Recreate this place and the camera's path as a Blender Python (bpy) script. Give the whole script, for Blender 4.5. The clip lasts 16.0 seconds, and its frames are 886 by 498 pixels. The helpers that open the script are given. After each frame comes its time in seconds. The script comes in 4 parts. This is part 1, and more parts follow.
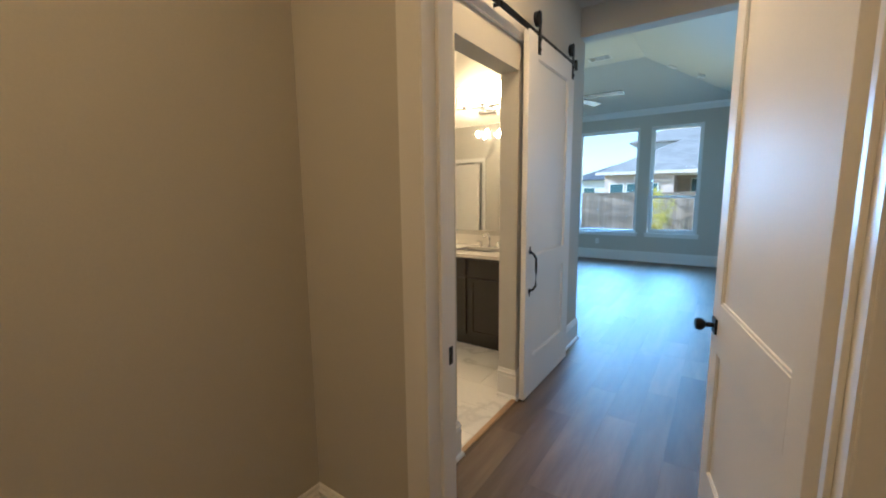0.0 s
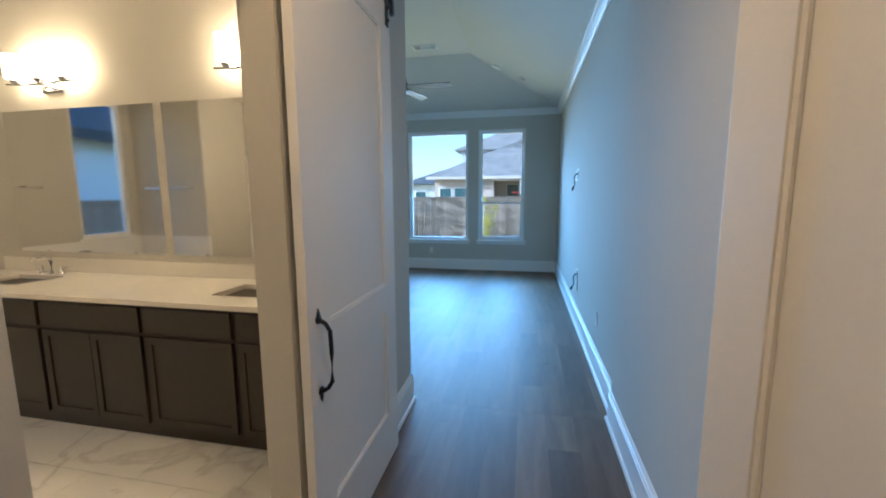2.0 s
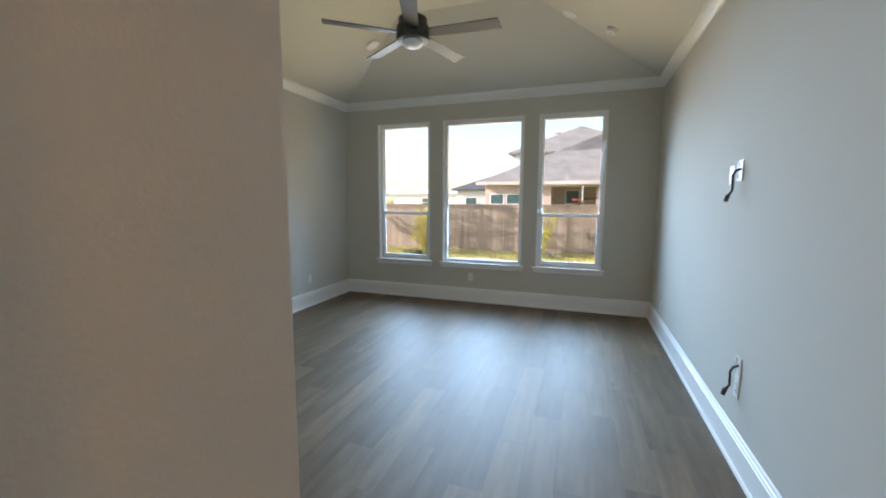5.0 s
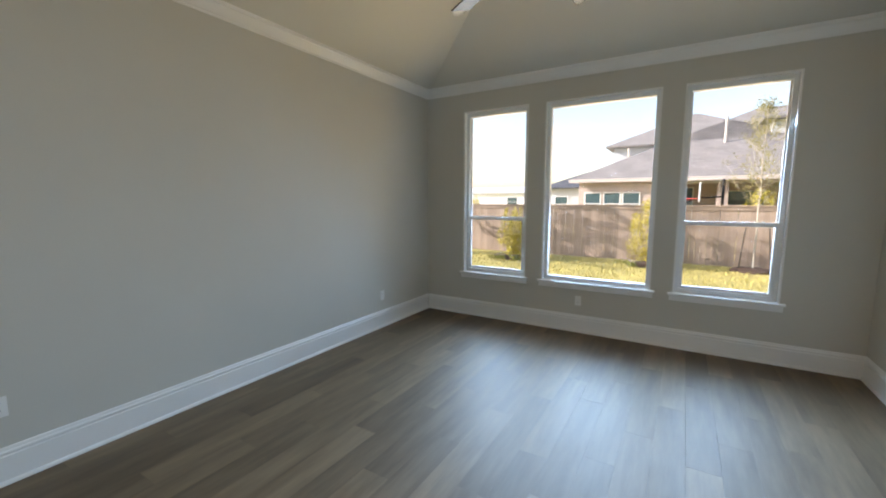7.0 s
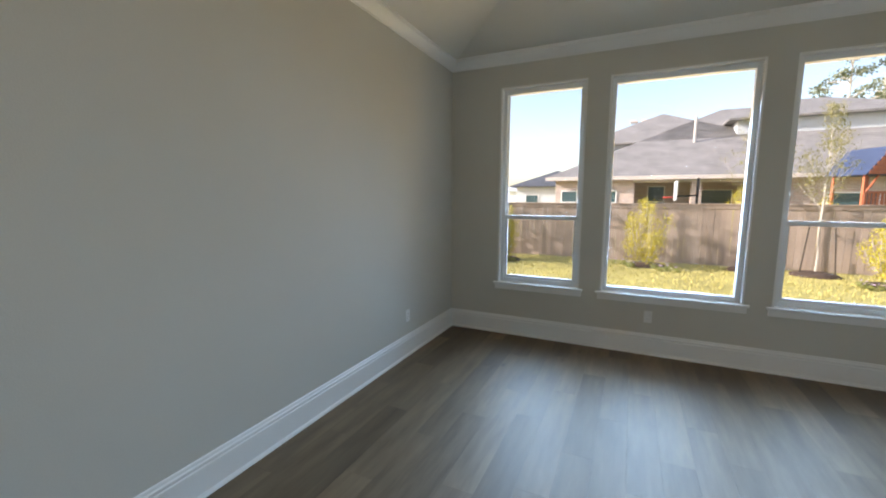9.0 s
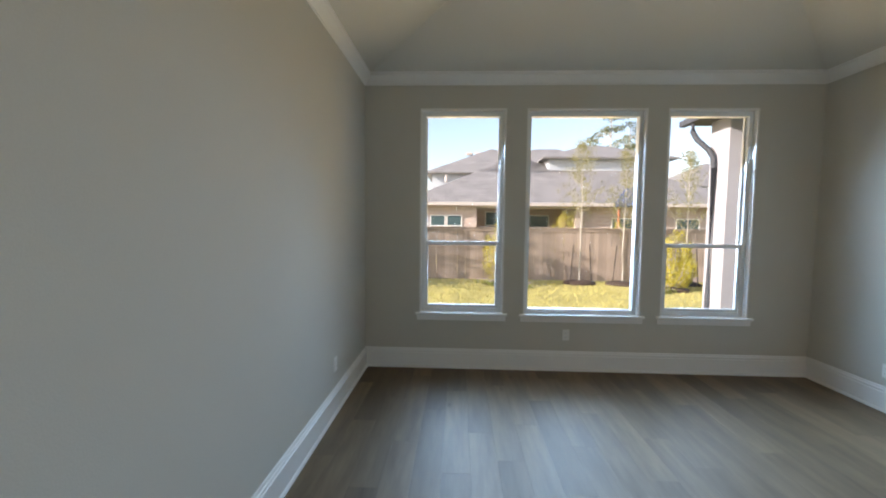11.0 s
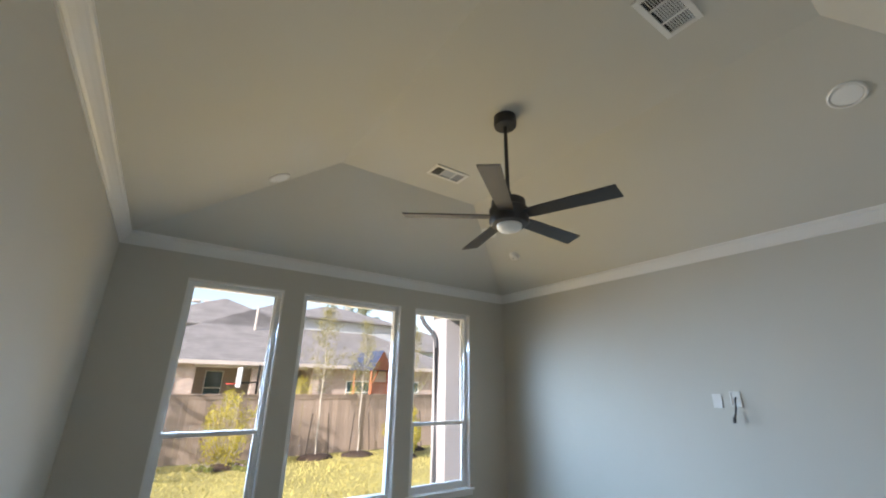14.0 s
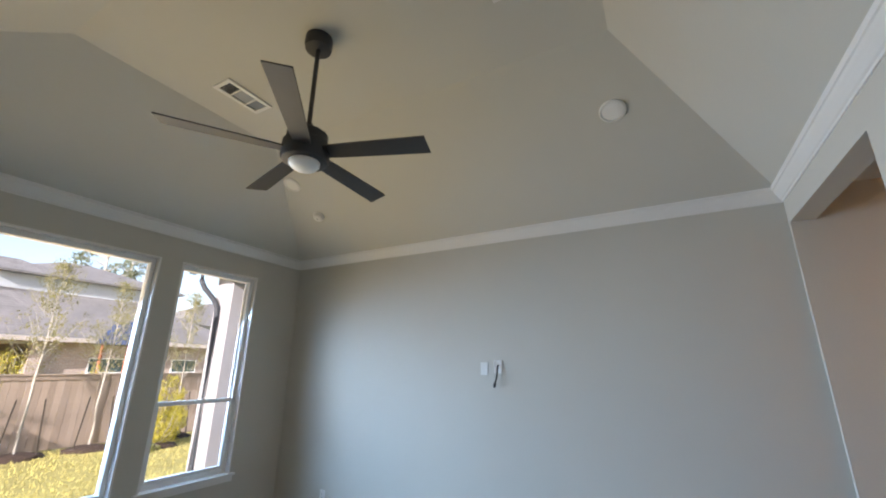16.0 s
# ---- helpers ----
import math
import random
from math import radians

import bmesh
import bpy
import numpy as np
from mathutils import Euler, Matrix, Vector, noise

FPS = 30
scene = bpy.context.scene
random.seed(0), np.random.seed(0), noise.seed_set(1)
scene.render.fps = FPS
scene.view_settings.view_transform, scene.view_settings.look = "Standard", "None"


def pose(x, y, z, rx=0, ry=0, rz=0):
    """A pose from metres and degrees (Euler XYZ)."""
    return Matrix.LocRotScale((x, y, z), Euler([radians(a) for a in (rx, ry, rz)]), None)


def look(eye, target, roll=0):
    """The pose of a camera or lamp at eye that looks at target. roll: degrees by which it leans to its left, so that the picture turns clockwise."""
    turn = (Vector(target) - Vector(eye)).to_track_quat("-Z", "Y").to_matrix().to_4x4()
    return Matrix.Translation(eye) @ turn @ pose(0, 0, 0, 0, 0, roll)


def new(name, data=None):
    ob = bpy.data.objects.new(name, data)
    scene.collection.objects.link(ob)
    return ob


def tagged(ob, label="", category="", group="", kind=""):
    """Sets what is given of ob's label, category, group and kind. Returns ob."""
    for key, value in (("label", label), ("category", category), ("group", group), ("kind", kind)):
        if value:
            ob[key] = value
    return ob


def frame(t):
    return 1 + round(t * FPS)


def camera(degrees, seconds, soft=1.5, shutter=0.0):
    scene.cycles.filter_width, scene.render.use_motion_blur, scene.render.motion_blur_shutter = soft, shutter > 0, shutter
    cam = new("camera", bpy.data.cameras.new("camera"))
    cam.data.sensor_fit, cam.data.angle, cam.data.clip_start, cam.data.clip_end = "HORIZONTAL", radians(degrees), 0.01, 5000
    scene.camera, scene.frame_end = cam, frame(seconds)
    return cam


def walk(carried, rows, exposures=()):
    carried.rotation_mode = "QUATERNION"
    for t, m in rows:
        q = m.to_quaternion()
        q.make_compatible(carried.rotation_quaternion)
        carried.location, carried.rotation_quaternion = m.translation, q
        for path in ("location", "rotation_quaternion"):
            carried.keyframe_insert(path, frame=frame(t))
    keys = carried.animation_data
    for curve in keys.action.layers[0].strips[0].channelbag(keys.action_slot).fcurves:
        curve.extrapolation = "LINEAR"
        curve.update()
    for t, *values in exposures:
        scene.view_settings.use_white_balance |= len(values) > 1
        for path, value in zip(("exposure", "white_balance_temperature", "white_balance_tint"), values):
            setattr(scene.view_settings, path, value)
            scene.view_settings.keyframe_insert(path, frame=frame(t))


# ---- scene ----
cam = camera(96.3, 16.0, soft=2.0)
PATH = [
    (0, (0.04, -0.733, 1.455), (-1.093, 0.892, 1.181), -0.7),
    (0.5, (-0.097, -0.425, 1.469), (-0.94, 1.366, 1.185), -0.6),
    (1, (-0.219, -0.124, 1.487), (-0.839, 1.756, 1.203), -0.3),
    (1.5, (-0.279, 0.188, 1.471), (-0.762, 2.109, 1.192), -0.3),
    (2, (-0.285, 0.537, 1.495), (-0.686, 2.478, 1.227), -0.3),
    (2.5, (-0.322, 0.892, 1.487), (-0.674, 2.844, 1.229), -0.5),
    (3, (-0.337, 1.242, 1.493), (-0.687, 3.195, 1.236), -0.6),
    (3.5, (-0.361, 1.598, 1.491), (-0.744, 3.546, 1.243), -0.1),
    (6, (-0.805, 3.172, 1.576), (-1.69, 4.949, 1.335), -0.1),
    (6.5, (-0.931, 3.402, 1.58), (-1.916, 5.126, 1.336), -0.1),
    (7, (-1.136, 3.605, 1.585), (-2.164, 5.303, 1.34), 0.0),
    (7.5, (-1.383, 3.806, 1.538), (-2.445, 5.484, 1.301), 0.2),
    (8, (-1.71, 3.93, 1.553), (-2.748, 5.621, 1.305), 0.1),
    (10.5, (-3.133, 4.199, 1.54), (-3.433, 6.167, 1.353), 0.6),
    (11, (-3.306, 4.227, 1.566), (-3.387, 6.221, 1.432), 0.6),
    (11.5, (-3.443, 4.244, 1.62), (-3.304, 6.239, 1.571), 0.8),
    (12, (-3.666, 4.218, 1.636), (-3.301, 6.182, 1.73), 0.8),
    (12.5, (-3.76, 4.164, 1.692), (-3.212, 6.074, 1.925), 0.9),
    (13, (-3.806, 4.095, 1.763), (-3.066, 5.908, 2.168), 0.9),
    (13.5, (-3.78, 4.027, 1.812), (-2.886, 5.734, 2.349), 1.1),
    (14, (-3.789, 3.984, 1.817), (-2.727, 5.551, 2.46), 1.0),
    (14.5, (-3.747, 3.965, 1.832), (-2.53, 5.392, 2.526), 1.0),
    (15, (-3.712, 4.001, 1.829), (-2.327, 5.269, 2.518), 0.8),
    (15.5, (-3.64, 4.05, 1.779), (-2.097, 5.147, 2.423), 0.6),
    (16, (-3.415, 4.122, 1.734), (-1.733, 5.045, 2.3), 0.7),
]
EXPOSURES = [(0.0, 1.4, 4400, 0), (1.0, 1.3, 4350, 1), (2.0, 1.1, 4350, 2), (3.0, 1.0, 5000, 8), (3.5, 1.05, 5450, 10), (6.0, 1.38, 6500, 19), (8.0, 1.3, 6450, 18), (10.5, 1.18, 6450, 18), (12.0, 1.16, 6500, 18), (14.0, 1.14, 6300, 18), (16.0, 1.13, 6200, 20)]
walk(cam, [(t, look(eye, target, roll)) for t, eye, target, roll in PATH], EXPOSURES)

# ---- world and sun ----
SUN_FROM = Vector((-0.86, -0.30, 0.42)).normalized()
world = bpy.data.worlds.new("world")
scene.world = world
world.use_nodes = True
wn = world.node_tree
sky = wn.nodes.new("ShaderNodeTexSky")
sky.sky_type, sky.sun_disc = "NISHITA", False
sky.dust_density, sky.ozone_density = 1.6, 0.2
sky.sun_elevation = math.asin(SUN_FROM.z)
sky.sun_rotation = math.atan2(SUN_FROM.x, SUN_FROM.y)
wn.nodes["Background"].inputs["Strength"].default_value = 0.15
wn.links.new(sky.outputs["Color"], wn.nodes["Background"].inputs["Color"])
sun = new("sun", bpy.data.lights.new("sun", "SUN"))
sun.data.energy, sun.data.angle, sun.data.color = 4.5, radians(0.6), (1.0, 0.93, 0.82)
sun.matrix_world = look(SUN_FROM * 30, (0, 0, 0))


def lamp(name, kind, m, energy, color, size=0.1, size_y=None):
    """An added lamp that stands in for light from outdoors."""
    data = bpy.data.lights.new(name, kind)
    data.energy, data.color = energy, color
    if kind == "AREA":
        data.shape, data.size, data.size_y = "RECTANGLE", size, size_y or size
    else:
        data.shadow_soft_size = size
    ob = new(name, data)
    ob.matrix_world = m
    return ob


WINDOWS = [(-3.725, -2.830, True), (-2.620, -1.400, False), (-1.195, -0.300, True)]
WIN_Z0, WIN_Z1, MEET_Z = 0.600, 2.745, 1.345
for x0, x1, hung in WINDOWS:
    # added area lamps: one for the sky's cool light falling in and down, one for the sunlit lawn's warm light coming in
    # and up
    sky_fill = lamp("window_skylight", "AREA", pose((x0 + x1) / 2, 8.66, 1.67, -66, 0, 13), 18.5 * (x1 - x0), (0.44, 0.72, 1.0), 0.85 * (x1 - x0), 1.9)
    sky_fill.data.spread = radians(102)
    lawn_fill = lamp("window_lawnlight", "AREA", pose((x0 + x1) / 2, 8.66, 1.67, -112, 0, 5), 4.4 * (x1 - x0), (1.0, 0.77, 0.38), 0.85 * (x1 - x0), 1.9)
    lawn_fill.data.spread = radians(112)


# ---- materials ----
def material(name, base, rough=0.6, metal=0.0, vary=0.06, scale=6.0, grain=60.0, bump=0.05, per_object=0.0, spec=0.5, coat=0.0):
    """A surface of one base colour with broad and fine variation, fine relief and, for pieces, a shade of each piece's own."""
    m = bpy.data.materials.new(name)
    m.use_nodes = True
    n, l = m.node_tree.nodes, m.node_tree.links
    b = n["Principled BSDF"]
    co = n.new("ShaderNodeTexCoord")
    big, small = n.new("ShaderNodeTexNoise"), n.new("ShaderNodeTexNoise")
    big.inputs["Scale"].default_value, small.inputs["Scale"].default_value = scale, grain
    big.inputs["Detail"].default_value, small.inputs["Detail"].default_value = 4, 3
    l.new(co.outputs["Object"], big.inputs["Vector"])
    l.new(co.outputs["Object"], small.inputs["Vector"])
    add = n.new("ShaderNodeMath")
    add.operation = "ADD"
    l.new(big.outputs["Fac"], add.inputs[0])
    l.new(small.outputs["Fac"], add.inputs[1])
    ramp = n.new("ShaderNodeMapRange")
    ramp.inputs["From Min"].default_value, ramp.inputs["From Max"].default_value = 0.6, 1.4
    ramp.inputs["To Min"].default_value, ramp.inputs["To Max"].default_value = 1 - vary, 1 + vary
    l.new(add.outputs[0], ramp.inputs["Value"])
    value = ramp.outputs[0]
    if per_object:
        info = n.new("ShaderNodeObjectInfo")
        r2 = n.new("ShaderNodeMapRange")
        r2.inputs["To Min"].default_value, r2.inputs["To Max"].default_value = 1 - per_object, 1 + per_object
        l.new(info.outputs["Random"], r2.inputs["Value"])
        mul = n.new("ShaderNodeMath")
        mul.operation = "MULTIPLY"
        l.new(value, mul.inputs[0])
        l.new(r2.outputs[0], mul.inputs[1])
        value = mul.outputs[0]
    mix = n.new("ShaderNodeVectorMath")
    mix.operation = "SCALE"
    mix.inputs[0].default_value = base
    l.new(value, mix.inputs["Scale"])
    l.new(mix.outputs[0], b.inputs["Base Color"])
    rr = n.new("ShaderNodeMapRange")
    rr.inputs["To Min"].default_value, rr.inputs["To Max"].default_value = max(0.02, rough - 0.06), min(1, rough + 0.06)
    l.new(big.outputs["Fac"], rr.inputs["Value"])
    l.new(rr.outputs[0], b.inputs["Roughness"])
    b.inputs["Metallic"].default_value = metal
    b.inputs["Specular IOR Level"].default_value = spec
    b.inputs["Coat Weight"].default_value = coat
    if bump:
        bp = n.new("ShaderNodeBump")
        bp.inputs["Strength"].default_value, bp.inputs["Distance"].default_value = bump, 0.004
        l.new(small.outputs["Fac"], bp.inputs["Height"])
        l.new(bp.outputs[0], b.inputs["Normal"])
    return m


def wood_floor(name):
    """Grey-brown plank with long grain along y, each plank a shade of its own."""
    m = bpy.data.materials.new(name)
    m.use_nodes = True
    n, l = m.node_tree.nodes, m.node_tree.links
    b = n["Principled BSDF"]
    geo = n.new("ShaderNodeNewGeometry")
    info = n.new("ShaderNodeObjectInfo")
    shift = n.new("ShaderNodeMath")
    shift.operation = "MULTIPLY"
    shift.inputs[1].default_value = 37.0
    l.new(info.outputs["Random"], shift.inputs[0])
    off = n.new("ShaderNodeCombineXYZ")
    l.new(shift.outputs[0], off.inputs["X"])
    l.new(shift.outputs[0], off.inputs["Z"])
    va = n.new("ShaderNodeVectorMath")
    l.new(geo.outputs["Position"], va.inputs[0])
    l.new(off.outputs[0], va.inputs[1])
    mp = n.new("ShaderNodeMapping")
    mp.inputs["Scale"].default_value = (7.0, 0.9, 1.0)
    l.new(va.outputs[0], mp.inputs["Vector"])
    grain = n.new("ShaderNodeTexNoise")
    grain.inputs["Scale"].default_value, grain.inputs["Detail"].default_value, grain.inputs["Roughness"].default_value = 1.6, 8, 0.62
    l.new(mp.outputs[0], grain.inputs["Vector"])
    mp2 = n.new("ShaderNodeMapping")
    mp2.inputs["Scale"].default_value = (70.0, 3.0, 1.0)
    l.new(va.outputs[0], mp2.inputs["Vector"])
    fine = n.new("ShaderNodeTexNoise")
    fine.inputs["Scale"].default_value, fine.inputs["Detail"].default_value = 2.0, 4
    l.new(mp2.outputs[0], fine.inputs["Vector"])
    knots = n.new("ShaderNodeTexVoronoi")
    knots.inputs["Scale"].default_value = 1.3
    mpk = n.new("ShaderNodeMapping")
    mpk.inputs["Scale"].default_value = (1.8, 0.8, 1.0)
    l.new(va.outputs[0], mpk.inputs["Vector"])
    l.new(mpk.outputs[0], knots.inputs["Vector"])
    kr = n.new("ShaderNodeMapRange")
    kr.inputs["From Min"].default_value, kr.inputs["From Max"].default_value = 0.0, 0.06
    kr.inputs["To Min"].default_value, kr.inputs["To Max"].default_value = 0.55, 1.0
    l.new(knots.outputs["Distance"], kr.inputs["Value"])
    ramp = n.new("ShaderNodeValToRGB")
    ramp.color_ramp.elements[0].position, ramp.color_ramp.elements[0].color = 0.28, (0.100, 0.067, 0.037, 1)
    ramp.color_ramp.elements[1].position, ramp.color_ramp.elements[1].color = 0.75, (0.205, 0.144, 0.086, 1)
    l.new(grain.outputs["Fac"], ramp.inputs["Fac"])
    r2 = n.new("ShaderNodeMapRange")
    r2.inputs["To Min"].default_value, r2.inputs["To Max"].default_value = 0.74, 1.20
    l.new(info.outputs["Random"], r2.inputs["Value"])
    r3 = n.new("ShaderNodeMapRange")
    r3.inputs["To Min"].default_value, r3.inputs["To Max"].default_value = 0.92, 1.07
    l.new(fine.outputs["Fac"], r3.inputs["Value"])
    m1 = n.new("ShaderNodeMath")
    m1.operation = "MULTIPLY"
    l.new(r2.outputs[0], m1.inputs[0])
    l.new(r3.outputs[0], m1.inputs[1])
    m2 = n.new("ShaderNodeMath")
    m2.operation = "MULTIPLY"
    l.new(m1.outputs[0], m2.inputs[0])
    l.new(kr.outputs[0], m2.inputs[1])
    sc = n.new("ShaderNodeVectorMath")
    sc.operation = "SCALE"
    l.new(ramp.outputs["Color"], sc.inputs[0])
    l.new(m2.outputs[0], sc.inputs["Scale"])
    l.new(sc.outputs[0], b.inputs["Base Color"])
    rr = n.new("ShaderNodeMapRange")
    rr.inputs["To Min"].default_value, rr.inputs["To Max"].default_value = 0.43, 0.58
    l.new(grain.outputs["Fac"], rr.inputs["Value"])
    l.new(rr.outputs[0], b.inputs["Roughness"])
    bp = n.new("ShaderNodeBump")
    b.inputs["Specular IOR Level"].default_value = 0.33
    bp.inputs["Strength"].default_value, bp.inputs["Distance"].default_value = 0.12, 0.002
    l.new(fine.outputs["Fac"], bp.inputs["Height"])
    l.new(bp.outputs[0], b.inputs["Normal"])
    return m


def marble(name):
    """White polished tile with soft grey veins."""
    m = material(name, (0.80, 0.79, 0.77), 0.16, vary=0.03, per_object=0.02, bump=0.0)
    n, l = m.node_tree.nodes, m.node_tree.links
    b = n["Principled BSDF"]
    geo = n.new("ShaderNodeNewGeometry")
    warp = n.new("ShaderNodeTexNoise")
    warp.inputs["Scale"].default_value, warp.inputs["Detail"].default_value, warp.inputs["Distortion"].default_value = 0.8, 6, 1.2
    l.new(geo.outputs["Position"], warp.inputs["Vector"])
    dist = n.new("ShaderNodeMath")
    dist.operation = "SUBTRACT"
    dist.inputs[1].default_value = 0.5
    l.new(warp.outputs["Fac"], dist.inputs[0])
    ab = n.new("ShaderNodeMath")
    ab.operation = "ABSOLUTE"
    l.new(dist.outputs[0], ab.inputs[0])
    vein = n.new("ShaderNodeMapRange")
    vein.inputs["From Min"].default_value, vein.inputs["From Max"].default_value = 0.0, 0.022
    vein.inputs["To Min"].default_value, vein.inputs["To Max"].default_value = 0.80, 1.0
    l.new(ab.outputs[0], vein.inputs["Value"])
    old = b.inputs["Base Color"].links[0].from_socket
    sc = n.new("ShaderNodeVectorMath")
    sc.operation = "SCALE"
    l.new(old, sc.inputs[0])
    l.new(vein.outputs[0], sc.inputs["Scale"])
    l.new(sc.outputs[0], b.inputs["Base Color"])
    return m


def glowing(name, color, strength):
    m = bpy.data.materials.new(name)
    m.use_nodes = True
    b = m.node_tree.nodes["Principled BSDF"]
    b.inputs["Base Color"].default_value = (0.9, 0.88, 0.84, 1)
    b.inputs["Emission Color"].default_value = (*color, 1)
    b.inputs["Emission Strength"].default_value = strength
    return m


def leafy(m, through_light=0.4):
    """Thin leaves that let part of the light through."""
    n, l = m.node_tree.nodes, m.node_tree.links
    b = n["Principled BSDF"]
    tr, mx = n.new("ShaderNodeBsdfTranslucent"), n.new("ShaderNodeMixShader")
    l.new(b.inputs["Base Color"].links[0].from_socket, tr.inputs["Color"])
    mx.inputs[0].default_value = through_light
    l.new(b.outputs[0], mx.inputs[1])
    l.new(tr.outputs[0], mx.inputs[2])
    l.new(mx.outputs[0], n["Material Output"].inputs["Surface"])
    return m


def glass(name, tint=(1, 1, 1)):
    """Thin clear pane: mostly straight through, with a faint gloss."""
    m = bpy.data.materials.new(name)
    m.use_nodes = True
    n, l = m.node_tree.nodes, m.node_tree.links
    out = n["Material Output"]
    tr, gl, fr, mx = n.new("ShaderNodeBsdfTransparent"), n.new("ShaderNodeBsdfGlossy"), n.new("ShaderNodeFresnel"), n.new("ShaderNodeMixShader")
    tr.inputs["Color"].default_value = (*tint, 1)
    gl.inputs["Roughness"].default_value = 0.02
    fr.inputs["IOR"].default_value = 1.3
    l.new(fr.outputs[0], mx.inputs[0])
    l.new(tr.outputs[0], mx.inputs[1])
    l.new(gl.outputs[0], mx.inputs[2])
    l.new(mx.outputs[0], out.inputs["Surface"])
    return m


def brick(name):
    """Pale painted brick courses for far walls."""
    m = material(name, (0.42, 0.33, 0.29), 0.85, vary=0.12, bump=0.1)
    n, l = m.node_tree.nodes, m.node_tree.links
    co = n.new("ShaderNodeTexCoord")
    mp = n.new("ShaderNodeMapping")
    mp.inputs["Rotation"].default_value = (radians(90), 0, 0)
    tx = n.new("ShaderNodeTexBrick")
    tx.inputs["Color1"].default_value, tx.inputs["Color2"].default_value = (0.46, 0.34, 0.29, 1), (0.34, 0.27, 0.25, 1)
    tx.inputs["Mortar"].default_value = (0.55, 0.52, 0.48, 1)
    tx.inputs["Scale"].default_value, tx.inputs["Brick Width"].default_value, tx.inputs["Row Height"].default_value = 1.0, 0.22, 0.075
    tx.inputs["Mortar Size"].default_value = 0.008
    l.new(co.outputs["Object"], mp.inputs["Vector"])
    l.new(mp.outputs[0], tx.inputs["Vector"])
    l.new(tx.outputs["Color"], n["Principled BSDF"].inputs["Base Color"])
    return m


def shingles(name, base):
    m = material(name, base, 0.9, vary=0.34, scale=1.2, grain=7.0, bump=0.3)
    n, l = m.node_tree.nodes, m.node_tree.links
    b = n["Principled BSDF"]
    old = b.inputs["Base Color"].links[0].from_socket
    geo = n.new("ShaderNodeNewGeometry")
    sep = n.new("ShaderNodeSeparateXYZ")
    l.new(geo.outputs["Position"], sep.inputs[0])
    mul = n.new("ShaderNodeMath")
    mul.operation = "MULTIPLY"
    mul.inputs[1].default_value = 8.0
    l.new(sep.outputs["Z"], mul.inputs[0])
    fr = n.new("ShaderNodeMath")
    fr.operation = "FRACT"
    l.new(mul.outputs[0], fr.inputs[0])
    rg = n.new("ShaderNodeMapRange")
    rg.inputs["To Min"].default_value, rg.inputs["To Max"].default_value = 0.64, 1.10
    l.new(fr.outputs[0], rg.inputs["Value"])
    sc = n.new("ShaderNodeVectorMath")
    sc.operation = "SCALE"
    l.new(old, sc.inputs[0])
    l.new(rg.outputs[0], sc.inputs["Scale"])
    l.new(sc.outputs[0], b.inputs["Base Color"])
    return m


WALL = material("wall_paint", (0.565, 0.545, 0.488), 0.88, vary=0.03, scale=1.5, grain=140, bump=0.12, spec=0.25)
CEIL = material("ceiling_paint", (0.605, 0.59, 0.53), 0.75, vary=0.02, scale=1.2, grain=120, bump=0.10)
WHITE = material("white_trim_paint", (0.80, 0.79, 0.765), 0.35, vary=0.015, scale=3, grain=90, bump=0.03)
DOORWHITE = material("white_door_paint", (0.80, 0.785, 0.76), 0.50, vary=0.02, scale=2, grain=90, bump=0.04)
VINYL = material("window_vinyl", (0.82, 0.83, 0.83), 0.40, vary=0.015, bump=0.0)
FLOORWOOD = wood_floor("plank_wood")
UNDER = material("underlay", (0.05, 0.04, 0.03), 0.9)
MARBLE = marble("marble_tile")
GROUT = material("grout", (0.55, 0.54, 0.52), 0.9)
BLACK = material("matt_black_metal", (0.018, 0.018, 0.02), 0.42, metal=0.6, vary=0.1, bump=0.02)
FANBLACK = material("fan_black", (0.022, 0.022, 0.025), 0.45, vary=0.12, scale=4, bump=0.02)
BLADE = material("fan_blade_black", (0.028, 0.028, 0.030), 0.5, vary=0.15, scale=3, grain=30, bump=0.03)
CHROME = material("chrome", (0.75, 0.76, 0.78), 0.12, metal=1.0, vary=0.03, bump=0.0)
NICKEL = material("brushed_nickel", (0.55, 0.53, 0.50), 0.28, metal=1.0, vary=0.05, bump=0.02)
ESPRESSO = material("espresso_cabinet", (0.034, 0.028, 0.023), 0.42, vary=0.15, scale=3, grain=40, bump=0.05)
QUARTZ = material("quartz_top", (0.80, 0.77, 0.71), 0.14, vary=0.03, grain=200, bump=0.0)
CERAMIC = material("ceramic", (0.82, 0.81, 0.79), 0.10, vary=0.01, bump=0.0)
PLATE = material("plate_plastic", (0.78, 0.77, 0.74), 0.35, vary=0.01, bump=0.0)
DARK = material("dark_slot", (0.02, 0.02, 0.02), 0.8)
CABLE = material("cable_rubber", (0.03, 0.03, 0.032), 0.55)
SHADE = glowing("lamp_shade_glass", (1.0, 0.58, 0.24), 19.0)
BULB = glowing("bulb_glass", (1.0, 0.58, 0.25), 110.0)
FROST = material("frosted_dome", (0.85, 0.85, 0.83), 0.35, vary=0.01, bump=0.0)
PANE = glass("pane_glass")
MIRROR = material("mirror_silver", (0.93, 0.94, 0.93), 0.0, metal=1.0, vary=0.005, bump=0.0)
THRESH = material("threshold_oak", (0.42, 0.27, 0.13), 0.4, vary=0.15, scale=8, grain=50)
GRASS = material("lawn_earth", (0.36, 0.32, 0.10), 0.95, vary=0.35, scale=0.7, grain=9, bump=0.4)
